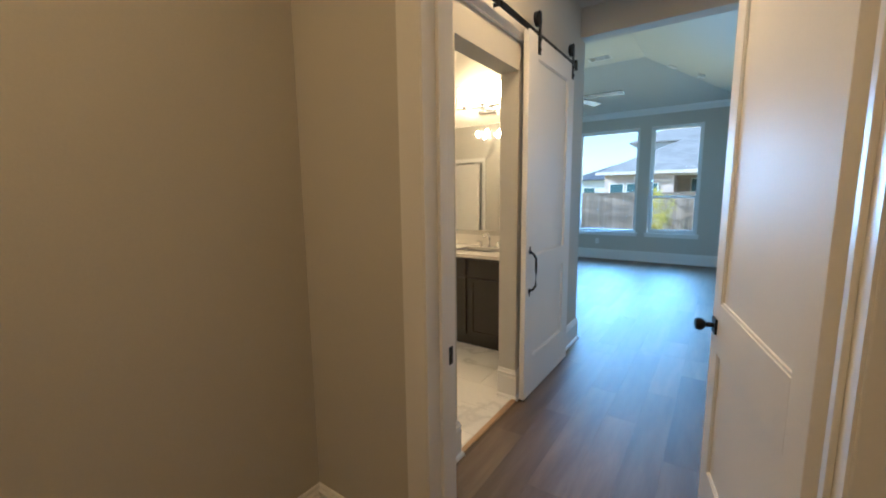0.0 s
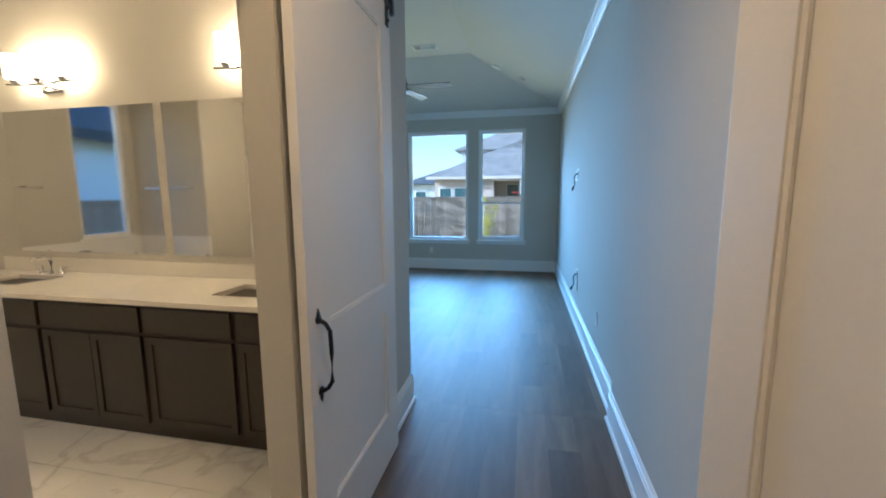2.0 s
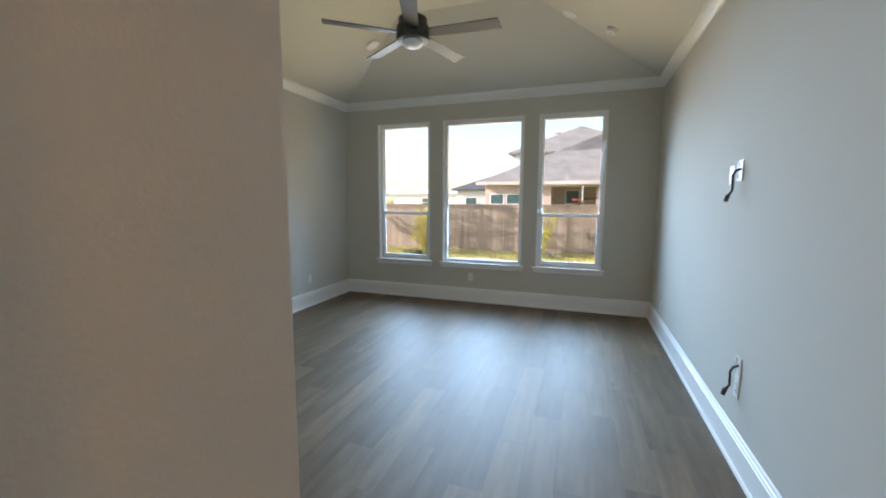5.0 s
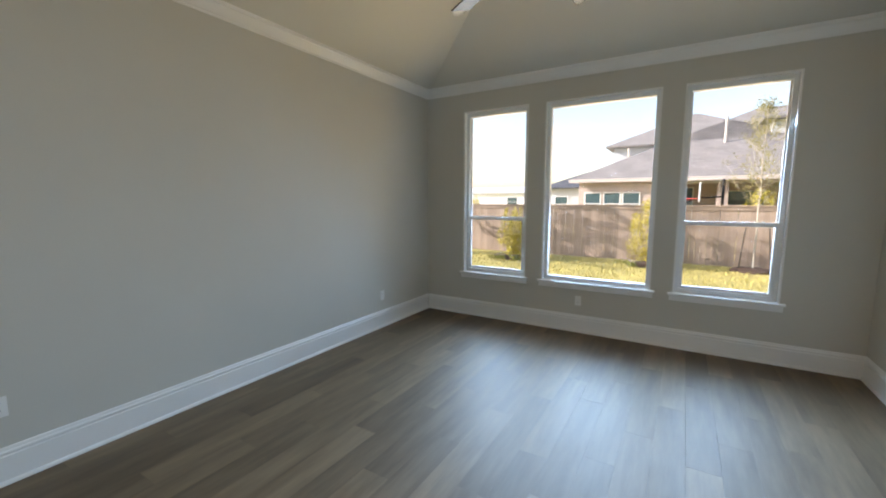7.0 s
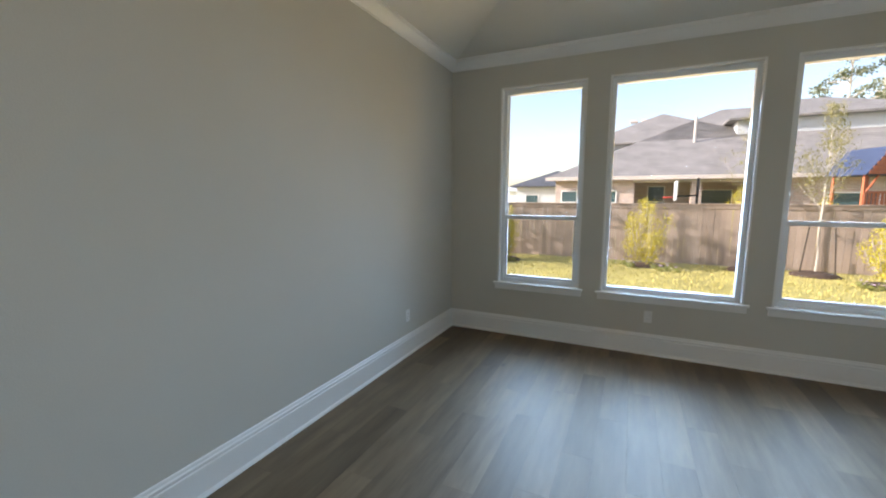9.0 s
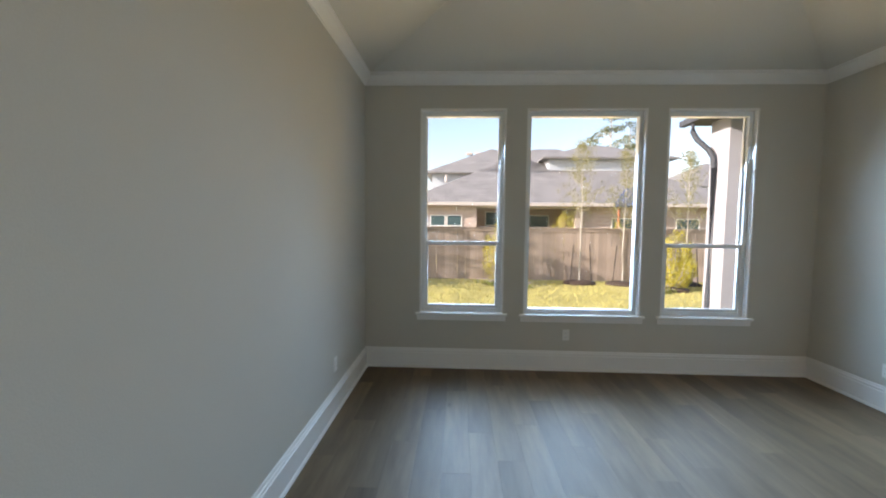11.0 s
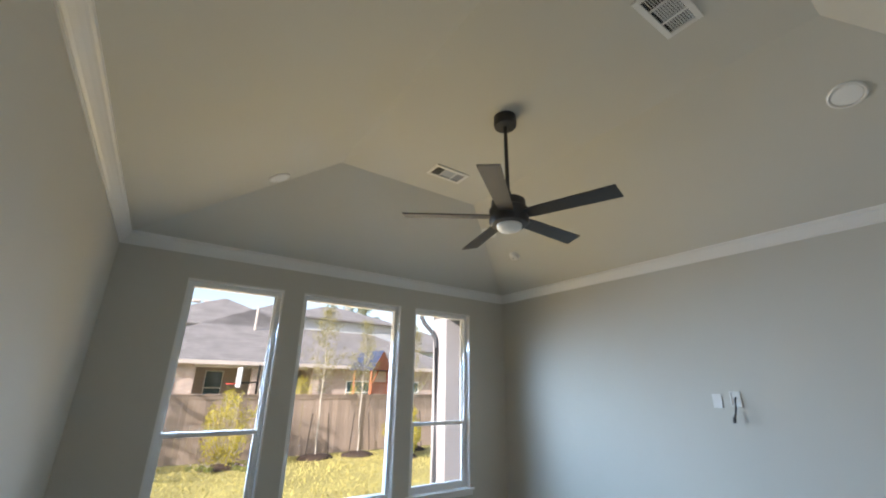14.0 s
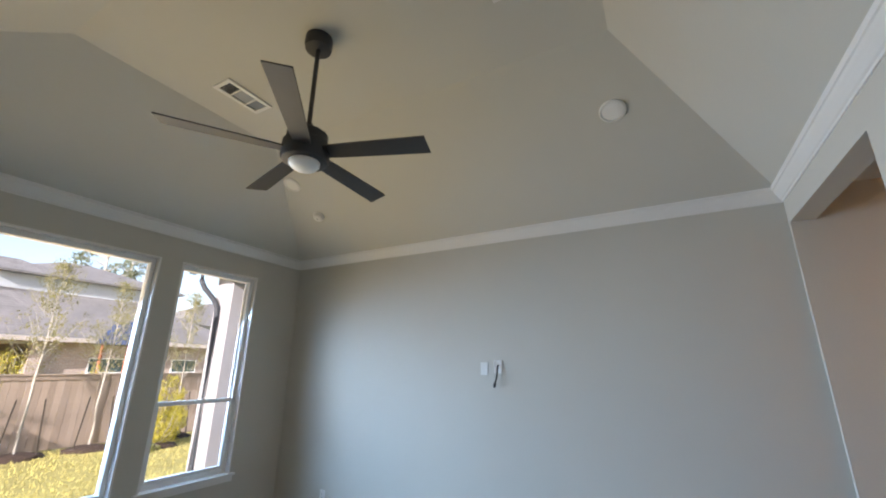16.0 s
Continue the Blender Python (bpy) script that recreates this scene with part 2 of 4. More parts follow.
BLADEGRASS = material("grass_blades", (0.46, 0.41, 0.13), 0.8, vary=0.35, scale=0.9, grain=12, bump=0)
FENCEWOOD = material("fence_cedar", (0.34, 0.268, 0.215), 0.85, vary=0.22, scale=2.0, grain=26, bump=0.3, per_object=0.16)
BRICK = brick("pale_brick")
WHITEBRICK = material("white_painted_brick", (0.74, 0.75, 0.76), 0.85, vary=0.06, scale=3, grain=14, bump=0.3)
# White stucco painted darker: the column front's lavender shade is in this colour.
STUCCO = material("shaded_white_stucco", (0.35, 0.34, 0.36), 0.9, vary=0.05, scale=2, grain=60, bump=0.3)
SIDING = material("grey_siding", (0.46, 0.49, 0.52), 0.8, vary=0.05, bump=0.05)
ROOF = shingles("roof_shingles", (0.225, 0.215, 0.208))
ROOFBLUE = shingles("slate_shingles", (0.075, 0.085, 0.105))
ROOFNAVY = shingles("navy_shingles", (0.03, 0.05, 0.11))
FASCIA = material("fascia_paint", (0.50, 0.45, 0.42), 0.6)
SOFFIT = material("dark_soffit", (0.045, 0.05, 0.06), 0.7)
DARKGLASS = material("far_window_glass", (0.06, 0.10, 0.11), 0.08, vary=0.2, scale=0.8, bump=0.0)
BARK = material("pale_bark", (0.46, 0.42, 0.36), 0.9, vary=0.25, scale=10, grain=40, bump=0.4)
LEAF = leafy(material("yellow_green_leaf", (0.52, 0.46, 0.05), 0.55, vary=0.45, scale=5, grain=20, bump=0))
OLIVE = leafy(material("olive_leaf", (0.27, 0.25, 0.085), 0.6, vary=0.4, scale=5, grain=20, bump=0))
TRUNKWHITE = material("white_trunk_bark", (0.50, 0.46, 0.40), 0.9, vary=0.2, scale=10, grain=40, bump=0.4)
LEAFGREEN = leafy(material("fresh_green_leaf", (0.26, 0.28, 0.07), 0.6, vary=0.4, scale=6, grain=20, bump=0))
LEAFDARK = material("deep_green_leaf", (0.13, 0.15, 0.07), 0.6, vary=0.45, scale=3, grain=12, bump=0)
PETAL = material("pale_petals", (0.55, 0.42, 0.60), 0.6, vary=0.2, bump=0)
MULCH = material("mulch", (0.055, 0.035, 0.024), 0.95, vary=0.35, scale=14, grain=60, bump=0.6)
REDWOOD = material("playset_redwood", (0.36, 0.11, 0.045), 0.7, vary=0.2, scale=6, grain=40)
REDPLASTIC = material("red_rim", (0.55, 0.04, 0.03), 0.4)
CLEARBOARD = material("backboard_acrylic", (0.62, 0.66, 0.70), 0.2, vary=0.02, bump=0)


# ---- mesh helpers ----
def box(bm, x0, x1, y0, y1, z0, z1, bevel=0.0, m=None):
    """A box with optional rounded edges, added to bm; m moves it."""
    r = bmesh.ops.create_cube(bm, size=1.0)
    vs = r["verts"]
    for v in vs:
        v.co = Vector((x0 + (v.co.x + 0.5) * (x1 - x0), y0 + (v.co.y + 0.5) * (y1 - y0), z0 + (v.co.z + 0.5) * (z1 - z0)))
    if bevel:
        es = list({e for v in vs for e in v.link_edges})
        vs = bmesh.ops.bevel(bm, geom=es, offset=bevel, segments=2, affect="EDGES", profile=0.6)["verts"]
    if m is not None:
        bmesh.ops.transform(bm, matrix=m, verts=list(vs))
    return bm


def rod(bm, p0, p1, r0, r1=None, n=16):
    """A round bar from p0 to p1."""
    p0, p1 = Vector(p0), Vector(p1)
    q = (p1 - p0).to_track_quat("Z", "Y").to_matrix().to_4x4()
    bmesh.ops.create_cone(bm, cap_ends=True, segments=n, radius1=r0, radius2=r0 if r1 is None else r1, depth=(p1 - p0).length,
                          matrix=Matrix.Translation((p0 + p1) / 2) @ q)
    return bm


def lathe(bm, profile, n=32, m=None):
    """A turned body from (radius, height) pairs about z."""
    rings = [[bm.verts.new((r * math.cos(2 * math.pi * i / n), r * math.sin(2 * math.pi * i / n), z)) for i in range(n)] for r, z in profile]
    for a, b in zip(rings, rings[1:]):
        for i in range(n):
            bm.faces.new((a[i], a[(i + 1) % n], b[(i + 1) % n], b[i]))
    bm.faces.new(rings[0][::-1])
    bm.faces.new(rings[-1])
    if m is not None:
        bmesh.ops.transform(bm, matrix=m, verts=[v for r in rings for v in r])
    return bm


def tube(bm, points, r, n=10):
    """A bent bar along points."""
    pts = [Vector(p) for p in points]
    rings = []
    for i, p in enumerate(pts):
        d = (pts[min(i + 1, len(pts) - 1)] - pts[max(i - 1, 0)]).normalized()
        q = d.to_track_quat("Z", "Y").to_matrix()
        rings.append([bm.verts.new(p + q @ Vector((r * math.cos(2 * math.pi * k / n), r * math.sin(2 * math.pi * k / n), 0))) for k in range(n)])
    for a, b in zip(rings, rings[1:]):
        for k in range(n):
            bm.faces.new((a[k], a[(k + 1) % n], b[(k + 1) % n], b[k]))
    bm.faces.new(rings[0][::-1])
    bm.faces.new(rings[-1])
    return bm


def sweep(bm, profile, path, closed=False):
    """A moulding: profile of (out, up) carried along a level path of (x, y), out to the left of travel, mitred at corners."""
    pts = [Vector(p) for p in path]
    n = len(pts)
    rings = []
    for i, p in enumerate(pts):
        d0 = (p - pts[i - 1]) if (closed or i > 0) else (pts[1] - p)
        d1 = (pts[(i + 1) % n] - p) if (closed or i < n - 1) else d0
        n0, n1 = Vector((-d0.y, d0.x)).normalized(), Vector((-d1.y, d1.x)).normalized()
        k = (n0 + n1) / max(0.2, 1 + n0.dot(n1))
        rings.append([bm.verts.new((p.x + k.x * o, p.y + k.y * o, u)) for o, u in profile])
    for i in range(n if closed else n - 1):
        a, b = rings[i], rings[(i + 1) % n]
        for j in range(len(profile)):
            bm.faces.new((a[j], b[j], b[(j + 1) % len(profile)], a[(j + 1) % len(profile)]))
    if not closed:
        bm.faces.new(rings[0])
        bm.faces.new(rings[-1][::-1])
    return bm


def mesh(name, bm, mat, smooth=False):
    bmesh.ops.recalc_face_normals(bm, faces=bm.faces[:])
    me = bpy.data.meshes.new(name)
    bm.to_mesh(me)
    bm.free()
    me.materials.append(mat)
    if smooth:
        for p in me.polygons:
            p.use_smooth = True
        me.set_sharp_from_angle(angle=radians(35))
    return me


def part(name, bm, mat, parent, label="", smooth=False):
    ob = new(name, mesh(name, bm, mat, smooth))
    ob.parent = parent
    if label:
        ob["label"] = label
    return ob


def structure(name, bm, mat, label, category, smooth=False):
    return tagged(new(name, mesh(name, bm, mat, smooth)), label, category, kind="structure")


def thing(name, at, label, category, group="", turn=0):
    ob = new(name)
    ob.empty_display_size = 0.05
    ob.matrix_world = pose(*at, 0, 0, turn)
    return tagged(ob, label, category, group)


def B():
    return bmesh.new()


# ---- rooms ----
XL, XR, YN, YF = -4.308, 0.328, 3.180, 8.428
HL, HR = -1.075, 0.298
TOP, FLAT = 3.055, 3.750

bm = B()
xs = [XL - 0.14] + [v for w in WINDOWS for v in w[:2]] + [XR + 0.14]
for i in range(0, len(xs), 2):
    box(bm, xs[i], xs[i + 1], YF, YF + 0.15, -0.3, 3.3)
for x0, x1, hung in WINDOWS:
    box(bm, x0, x1, YF, YF + 0.15, -0.3, WIN_Z0 - 0.02)
    box(bm, x0, x1, YF, YF + 0.15, WIN_Z1, 3.3)
structure("wall_north", bm, WALL, "warm grey painted wall with three window openings", "wall")
structure("wall_west", box(B(), XL - 0.14, XL, YN - 0.15, YF, -0.3, 3.3), WALL, "plain warm grey painted bedroom wall", "wall")
structure("wall_east", box(B(), XR, XR + 0.14, YN, YF, -0.3, 3.3), WALL, "warm grey painted wall with television outlets", "wall")
bm = B()
box(bm, XL, HL, YN - 0.15, YN, -0.3, 3.3)
box(bm, HL, HR, YN - 0.15, YN, 2.805, 3.3)
box(bm, HR, XR + 0.14, YN - 0.15, YN, -0.3, 3.3)
structure("wall_south", bm, WALL, "warm grey painted wall with a cased opening to the hall", "wall")

bm = B()
ring0 = [(XL, YN), (XR, YN), (XR, YF), (XL, YF)]
ring1 = [(-2.760, 4.190), (-1.200, 4.190), (-1.200, 7.200), (-2.760, 7.200)]
lo = [bm.verts.new((x, y, TOP)) for x, y in ring0]
hi = [bm.verts.new((x, y, FLAT)) for x, y in ring1]
lo2 = [bm.verts.new((x, y, TOP + 0.25)) for x, y in ring0]
hi2 = [bm.verts.new((x, y, FLAT + 0.25)) for x, y in ring1]
for i in range(4):
    j = (i + 1) % 4
    bm.faces.new((lo[i], lo[j], hi[j], hi[i]))
    bm.faces.new((lo2[i], lo2[j], hi2[j], hi2[i]))
    bm.faces.new((lo[i], lo[j], lo2[j], lo2[i]))
bm.faces.new(hi)
bm.faces.new(hi2)
structure("ceiling", bm, CEIL, "sloped tray ceiling in warm grey paint rising to a flat top", "ceiling")

# Hall, entry and bath shells
OPEN_Y0, OPEN_Y1, OPEN_Z = 0.985, 1.740, 2.230
BE = HL - 0.13
bm = B()
box(bm, BE, HL, 0.38, OPEN_Y0, -0.3, 3.3)
box(bm, BE, HL, OPEN_Y1, YN - 0.15, -0.3, 3.3)
box(bm, BE, HL, OPEN_Y0, OPEN_Y1, OPEN_Z, 3.3)
structure("wall_hall_west", bm, WALL, "warm grey hall wall with an opening to the bathroom", "wall")
structure("wall_hall_east", box(B(), HR, HR + 0.14, 0.38, YN - 0.15, -0.3, 3.3), WALL, "plain warm grey hall wall", "wall")
bm = B()
box(bm, -1.54, -0.722, 0.25, 0.38, -0.3, 3.3)
box(bm, 0.284, 1.45, 0.25, 0.38, -0.3, 3.3)
box(bm, -0.722, 0.284, 0.25, 0.38, 2.472, 3.3)
structure("wall_entry", bm, WALL, "warm grey wall holding the bedroom doorway", "wall")
structure("wall_lobby_west", box(B(), -1.54, -1.32, -2.6, 0.25, -0.3, 3.3), WALL, "plain warm grey lobby wall", "wall")
structure("wall_lobby_east", box(B(), 1.30, 1.45, -2.6, 0.25, -0.3, 3.3), WALL, "plain warm grey lobby wall", "wall")
structure("wall_lobby_south", box(B(), -1.54, 1.45, -2.75, -2.6, -0.3, 3.3), WALL, "plain warm grey lobby end wall", "wall")
bm = B()
box(bm, -1.54, 1.45, -2.75, 0.25, 3.05, 3.2)
structure("ceiling_lobby", bm, CEIL, "flat warm grey lobby ceiling", "ceiling")
bm = B()
box(bm, HL, HR, 0.38, YN - 0.15, 3.05, 3.2)
structure("ceiling_hall", bm, CEIL, "flat warm grey hall ceiling", "ceiling")

BW, BS, BN = -6.20, -0.60, YN - 0.15
bm = B()
BWIN = (0.49, 1.21, 0.92, 2.86)
box(bm, BW - 0.14, BW, BS - 0.14, BWIN[0], -0.3, 3.3)
box(bm, BW - 0.14, BW, BWIN[1], BN + 0.15, -0.3, 3.3)
box(bm, BW - 0.14, BW, BWIN[0], BWIN[1], -0.3, BWIN[2])
box(bm, BW - 0.14, BW, BWIN[0], BWIN[1], BWIN[3], 3.3)
structure("wall_bath_west", bm, WALL, "warm grey bathroom wall with a tall window", "wall")
bm = B()
box(bm, BW, -4.90, BS - 0.14, BS, -0.3, 3.3)
box(bm, -4.08, -1.54, BS - 0.14, BS, -0.3, 3.3)
box(bm, -4.90, -4.08, BS - 0.14, BS, 2.10, 3.3)
structure("wall_bath_south", bm, WALL, "warm grey bathroom wall with a closet doorway", "wall")
structure("wall_bath_north", box(B(), BW, XL - 0.14, BN, BN + 0.15, -0.3, 3.3), WALL, "warm grey bathroom wall above the vanity", "wall")
bm = B()
box(bm, BW - 0.14, BE, 0.25, BN, 3.05, 3.2)
box(bm, BW - 0.14, -1.54, BS - 0.14, 0.25, 3.05, 3.2)
structure("ceiling_bath", bm, CEIL, "flat bathroom ceiling", "ceiling")
bm = B()
box(bm, -5.1, -3.9, -2.0, -1.9, -0.3, 3.2)
box(bm, -5.1, -5.0, -1.9, BS - 0.14, -0.3, 3.2)
box(bm, -4.0, -3.9, -1.9, BS - 0.14, -0.3, 3.2)
box(bm, -5.0, -4.0, -1.9, BS - 0.14, 2.6, 2.7)
structure("wall_closet", bm, WALL, "plain closet walls beyond the bathroom", "wall")

# Mouldings
CROWN = [(0.0, 2.978), (0.010, 2.978), (0.013, 2.990), (0.024, 2.998), (0.042, 3.020), (0.057, 3.042), (0.064, 3.056), (0.074, 3.060), (0.074, 3.095), (0.0, 3.095)]
structure("crown_moulding", sweep(B(), CROWN, ring0, closed=True), WHITE, "white painted crown moulding round the bedroom", "moulding")
BASE = [(0.0, 0.0), (0.030, 0.0), (0.029, 0.010), (0.024, 0.019), (0.016, 0.022), (0.016, 0.160), (0.010, 0.165), (0.010, 0.170), (0.017, 0.175), (0.017, 0.186), (0.010, 0.193), (0.008, 0.205), (0.003, 0.212), (0.0, 0.212)]


def baseboard(path, label="tall white painted baseboard with a moulded cap"):
    return structure("baseboard", sweep(B(), BASE, path), WHITE, label, "baseboard")


baseboard([(BE, OPEN_Y1), (HL, OPEN_Y1), (HL, YN), (XL, YN), (XL, YF), (XR, YF), (XR, YN), (HR, YN), (HR, 0.40)][::-1])
baseboard([(HL, 0.40), (HL, OPEN_Y0), (BE, OPEN_Y0)][::-1])
baseboard([(-0.797, 0.25), (-1.32, 0.25), (-1.32, -2.6)])


# Windows: frame, sashes, panes, sill and apron
def window(number, x0, x1, hung):
    w = thing("window_%d" % number, ((x0 + x1) / 2, YF, WIN_Z0), "white single-hung window with a painted sill" if hung else "wide white fixed picture window with a painted sill", "window", "bedroom windows")
    tagged(w, kind="structure")
    c, hw, H = (x0 + x1) / 2, (x1 - x0) / 2, WIN_Z1 - WIN_Z0
    bm = B()
    box(bm, -hw, -hw + 0.016, -0.002, 0.075, 0, H)
    box(bm, hw - 0.016, hw, -0.002, 0.075, 0, H)
    box(bm, -hw + 0.016, hw - 0.016, -0.002, 0.075, H - 0.016, H)
    part("jamb_lining", bm, WHITE, w)
    bm = B()
    for a, b, z0, z1 in [(-hw + 0.016, -hw + 0.056, 0, H - 0.016), (hw - 0.056, hw - 0.016, 0, H - 0.016), (-hw + 0.056, hw - 0.056, H - 0.066, H - 0.016), (-hw + 0.056, hw - 0.056, 0, 0.048)]:
        box(bm, a, b, 0.060, 0.135, z0, z1, 0.003)
    fr = part("window_frame", bm, VINYL, w)
    panes = []
    m = MEET_Z - WIN_Z0
    if hung:
        bm = B()
        for a, b, z0, z1 in [(-hw + 0.056, hw - 0.056, m - 0.022, m + 0.020), (-hw + 0.056, -hw + 0.082, 0.048, m - 0.022), (hw - 0.082, hw - 0.056, 0.048, m - 0.022), (-hw + 0.082, hw - 0.082, 0.048, 0.078)]:
            box(bm, a, b, 0.070, 0.104, z0, z1, 0.003)
        sash = part("lower_sash", bm, VINYL, w)
        bm = B()
        box(bm, -0.03, 0.03, 0.056, 0.070, m + 0.004, m + 0.018, 0.003)
        part("sash_lock", bm, VINYL, sash)
        bm = B()
        for a, b, z0, z1 in [(-hw + 0.056, -hw + 0.070, m + 0.020, H - 0.066), (hw - 0.070, hw - 0.056, m + 0.020, H - 0.066)]:
            box(bm, a, b, 0.106, 0.130, z0, z1, 0.002)
        part("upper_sash", bm, VINYL, w)
        panes = [(-hw + 0.082, hw - 0.082, 0.078, m - 0.022, 0.088), (-hw + 0.070, hw - 0.070, m + 0.020, H - 0.066, 0.118)]
    else:
        panes = [(-hw + 0.056, hw - 0.056, 0.048, H - 0.066, 0.105)]
    for a, b, z0, z1, y in panes:
        p = part("pane", box(B(), a, b, y - 0.002, y + 0.002, z0, z1), PANE, w)
        p.visible_shadow = False
    bm = B()
    box(bm, -hw - 0.040, hw + 0.040, -0.042, -0.001, -0.020, 0.004, 0.006)
    box(bm, -hw, hw, -0.001, 0.060, -0.020, 0.0)
    part("window_sill", bm, WHITE, w)
    bm = B()
    box(bm, -hw - 0.025, hw + 0.025, -0.018, 0.0, -0.078, -0.020, 0.003)
    part("apron", bm, WHITE, w)


for i, (x0, x1, hung) in enumerate(WINDOWS):
    window(i + 1, x0, x1, hung)

bw = thing("window_4", (BW, (BWIN[0] + BWIN[1]) / 2, BWIN[2]), "tall white bathroom window above the tub", "window")
tagged(bw, kind="structure")
bm = B()
hw, H = (BWIN[1] - BWIN[0]) / 2, BWIN[3] - BWIN[2]
for a, b, z0, z1 in [(-hw, -hw + 0.05, 0, H), (hw - 0.05, hw, 0, H), (-hw + 0.05, hw - 0.05, H - 0.05, H), (-hw + 0.05, hw - 0.05, 0, 0.05)]:
    box(bm, -0.12, -0.04, a, b, z0, z1, 0.003)
part("window_frame", bm, VINYL, bw)
part("pane", box(B(), -0.085, -0.081, -hw + 0.05, hw - 0.05, 0.05, H - 0.05), PANE, bw).visible_shadow = False
part("window_sill", box(B(), -0.04, 0.03, -hw - 0.03, hw + 0.03, -0.02, 0.003, 0.004), WHITE, bw)

# ---- entry door ----
bm = B()
box(bm, -0.722, -0.700, 0.232, 0.398, 0, 2.472)
box(bm, 0.262, 0.284, 0.232, 0.398, 0, 2.472)
box(bm, -0.700, 0.262, 0.232, 0.398, 2.450, 2.472)
box(bm, -0.700, -0.688, 0.300, 0.340, 0, 2.450, 0.002)
box(bm, 0.250, 0.262, 0.300, 0.340, 0, 2.450, 0.002)
box(bm, -0.688, 0.250, 0.300, 0.340, 2.438, 2.450, 0.002)
structure("door_frame", bm, WHITE, "white painted doorway lining with stops", "door frame")
bm = B()
for y0, y1 in [(0.230, 0.250), (0.380, 0.400)]:
    box(bm, -0.795, -0.706, y0, y1, 0, 2.545, 0.004)
    box(bm, 0.268, 0.296 if y0 > 0.3 else 0.357, y0, y1, 0, 2.545, 0.004)
    box(bm, -0.706, 0.268, y0, y1, 2.456, 2.545, 0.004)
structure("door_casing", bm, WHITE, "flat white casing round the doorway", "trim")
sp = thing("strike_plate", (-0.700, 0.365, 0.895), "small black strike plate on the door lining", "strike plate")
part("plate", box(B(), -0.0005, 0.0025, -0.014, 0.014, -0.032, 0.032, 0.001), BLACK, sp)
part("latch_hole", box(B(), 0.0026, 0.0035, -0.006, 0.006, -0.013, 0.013), DARK, sp)


def panelled(w, h, t, stile, rails):
    """A door slab from x 0 to w, faces at y 0 and t, with sunk panels between the rails given as (z0, z1)."""
    bm = B()
    box(bm, 0, stile, 0, t, 0, h, 0.002)
    box(bm, w - stile, w, 0, t, 0, h, 0.002)
    for z0, z1 in rails:
        box(bm, stile, w - stile, 0, t, z0, z1, 0.0)
    return bm


def panels(parent, w, t, stile, rails, mat):
    for (a, b), (c, d) in zip(rails, rails[1:]):
        bm = B()
        z0, z1, x0, x1 = b, c, stile, w - stile
        box(bm, x0, x1, 0.011, t - 0.011, z0, z1)
        for y0, y1 in ((0.004, 0.011), (t - 0.011, t - 0.004)):
            box(bm, x0, x0 + 0.010, y0, y1, z0, z1)
            box(bm, x1 - 0.010, x1, y0, y1, z0, z1)
            box(bm, x0 + 0.010, x1 - 0.010, y0, y1, z0, z0 + 0.010)
            box(bm, x0 + 0.010, x1 - 0.010, y0, y1, z1 - 0.010, z1)
        part("door_panel", bm, mat, parent)


door = thing("door_1", (0.268, 0.400, 0.012), "white two-panel bedroom door standing open with a black knob", "door", turn=101.7)
tagged(door, kind="structure")
RAILS = [(0, 0.24), (0.78, 0.985), (2.31, 2.43)]
part("slab", panelled(0.930, 2.43, 0.035, 0.115, RAILS), DOORWHITE, door)
panels(door, 0.930, 0.035, 0.115, RAILS, DOORWHITE)
for side in (0, 1):
    s = -1 if side == 0 else 1
    y = 0.0 if side == 0 else 0.035
    bm = B()
    box(bm, 0.835, 0.900, min(y, y + s * 0.008), max(y, y + s * 0.008), 0.85, 0.915, 0.002)
    rose = part("rose", bm, BLACK, door, "square black rose")
    bm = B()
    lathe(bm, [(0.011, 0.0), (0.011, 0.030), (0.020, 0.036), (0.027, 0.046), (0.027, 0.060), (0.020, 0.068)], 24, Matrix.Translation((0.8675, y + s * 0.006, 0.8825)) @ pose(0, 0, 0, 90 if s < 0 else -90))
    part("knob", bm, BLACK, rose, "round black knob", True)
for z in (0.25, 1.2, 2.15):
    bm = B()
    rod(bm, (-0.006, -0.004, z - 0.05), (-0.006, -0.004, z + 0.05), 0.007)
    box(bm, -0.004, 0.030, -0.0015, 0.0, z - 0.05, z + 0.05)
    part("hinge", bm, BLACK, door, "black butt hinge")

# ---- barn door ----
barn = thing("barn_door", (-1.000, 1.722, 0.014), "white two-panel sliding barn door hung open along the hall wall", "barn door", turn=90)
BR = [(0, 0.280), (0.870, 1.010), (2.310, 2.450)]
part("slab", panelled(0.925, 2.45, 0.036, 0.150, BR), DOORWHITE, barn)
panels(barn, 0.925, 0.036, 0.150, BR, DOORWHITE)
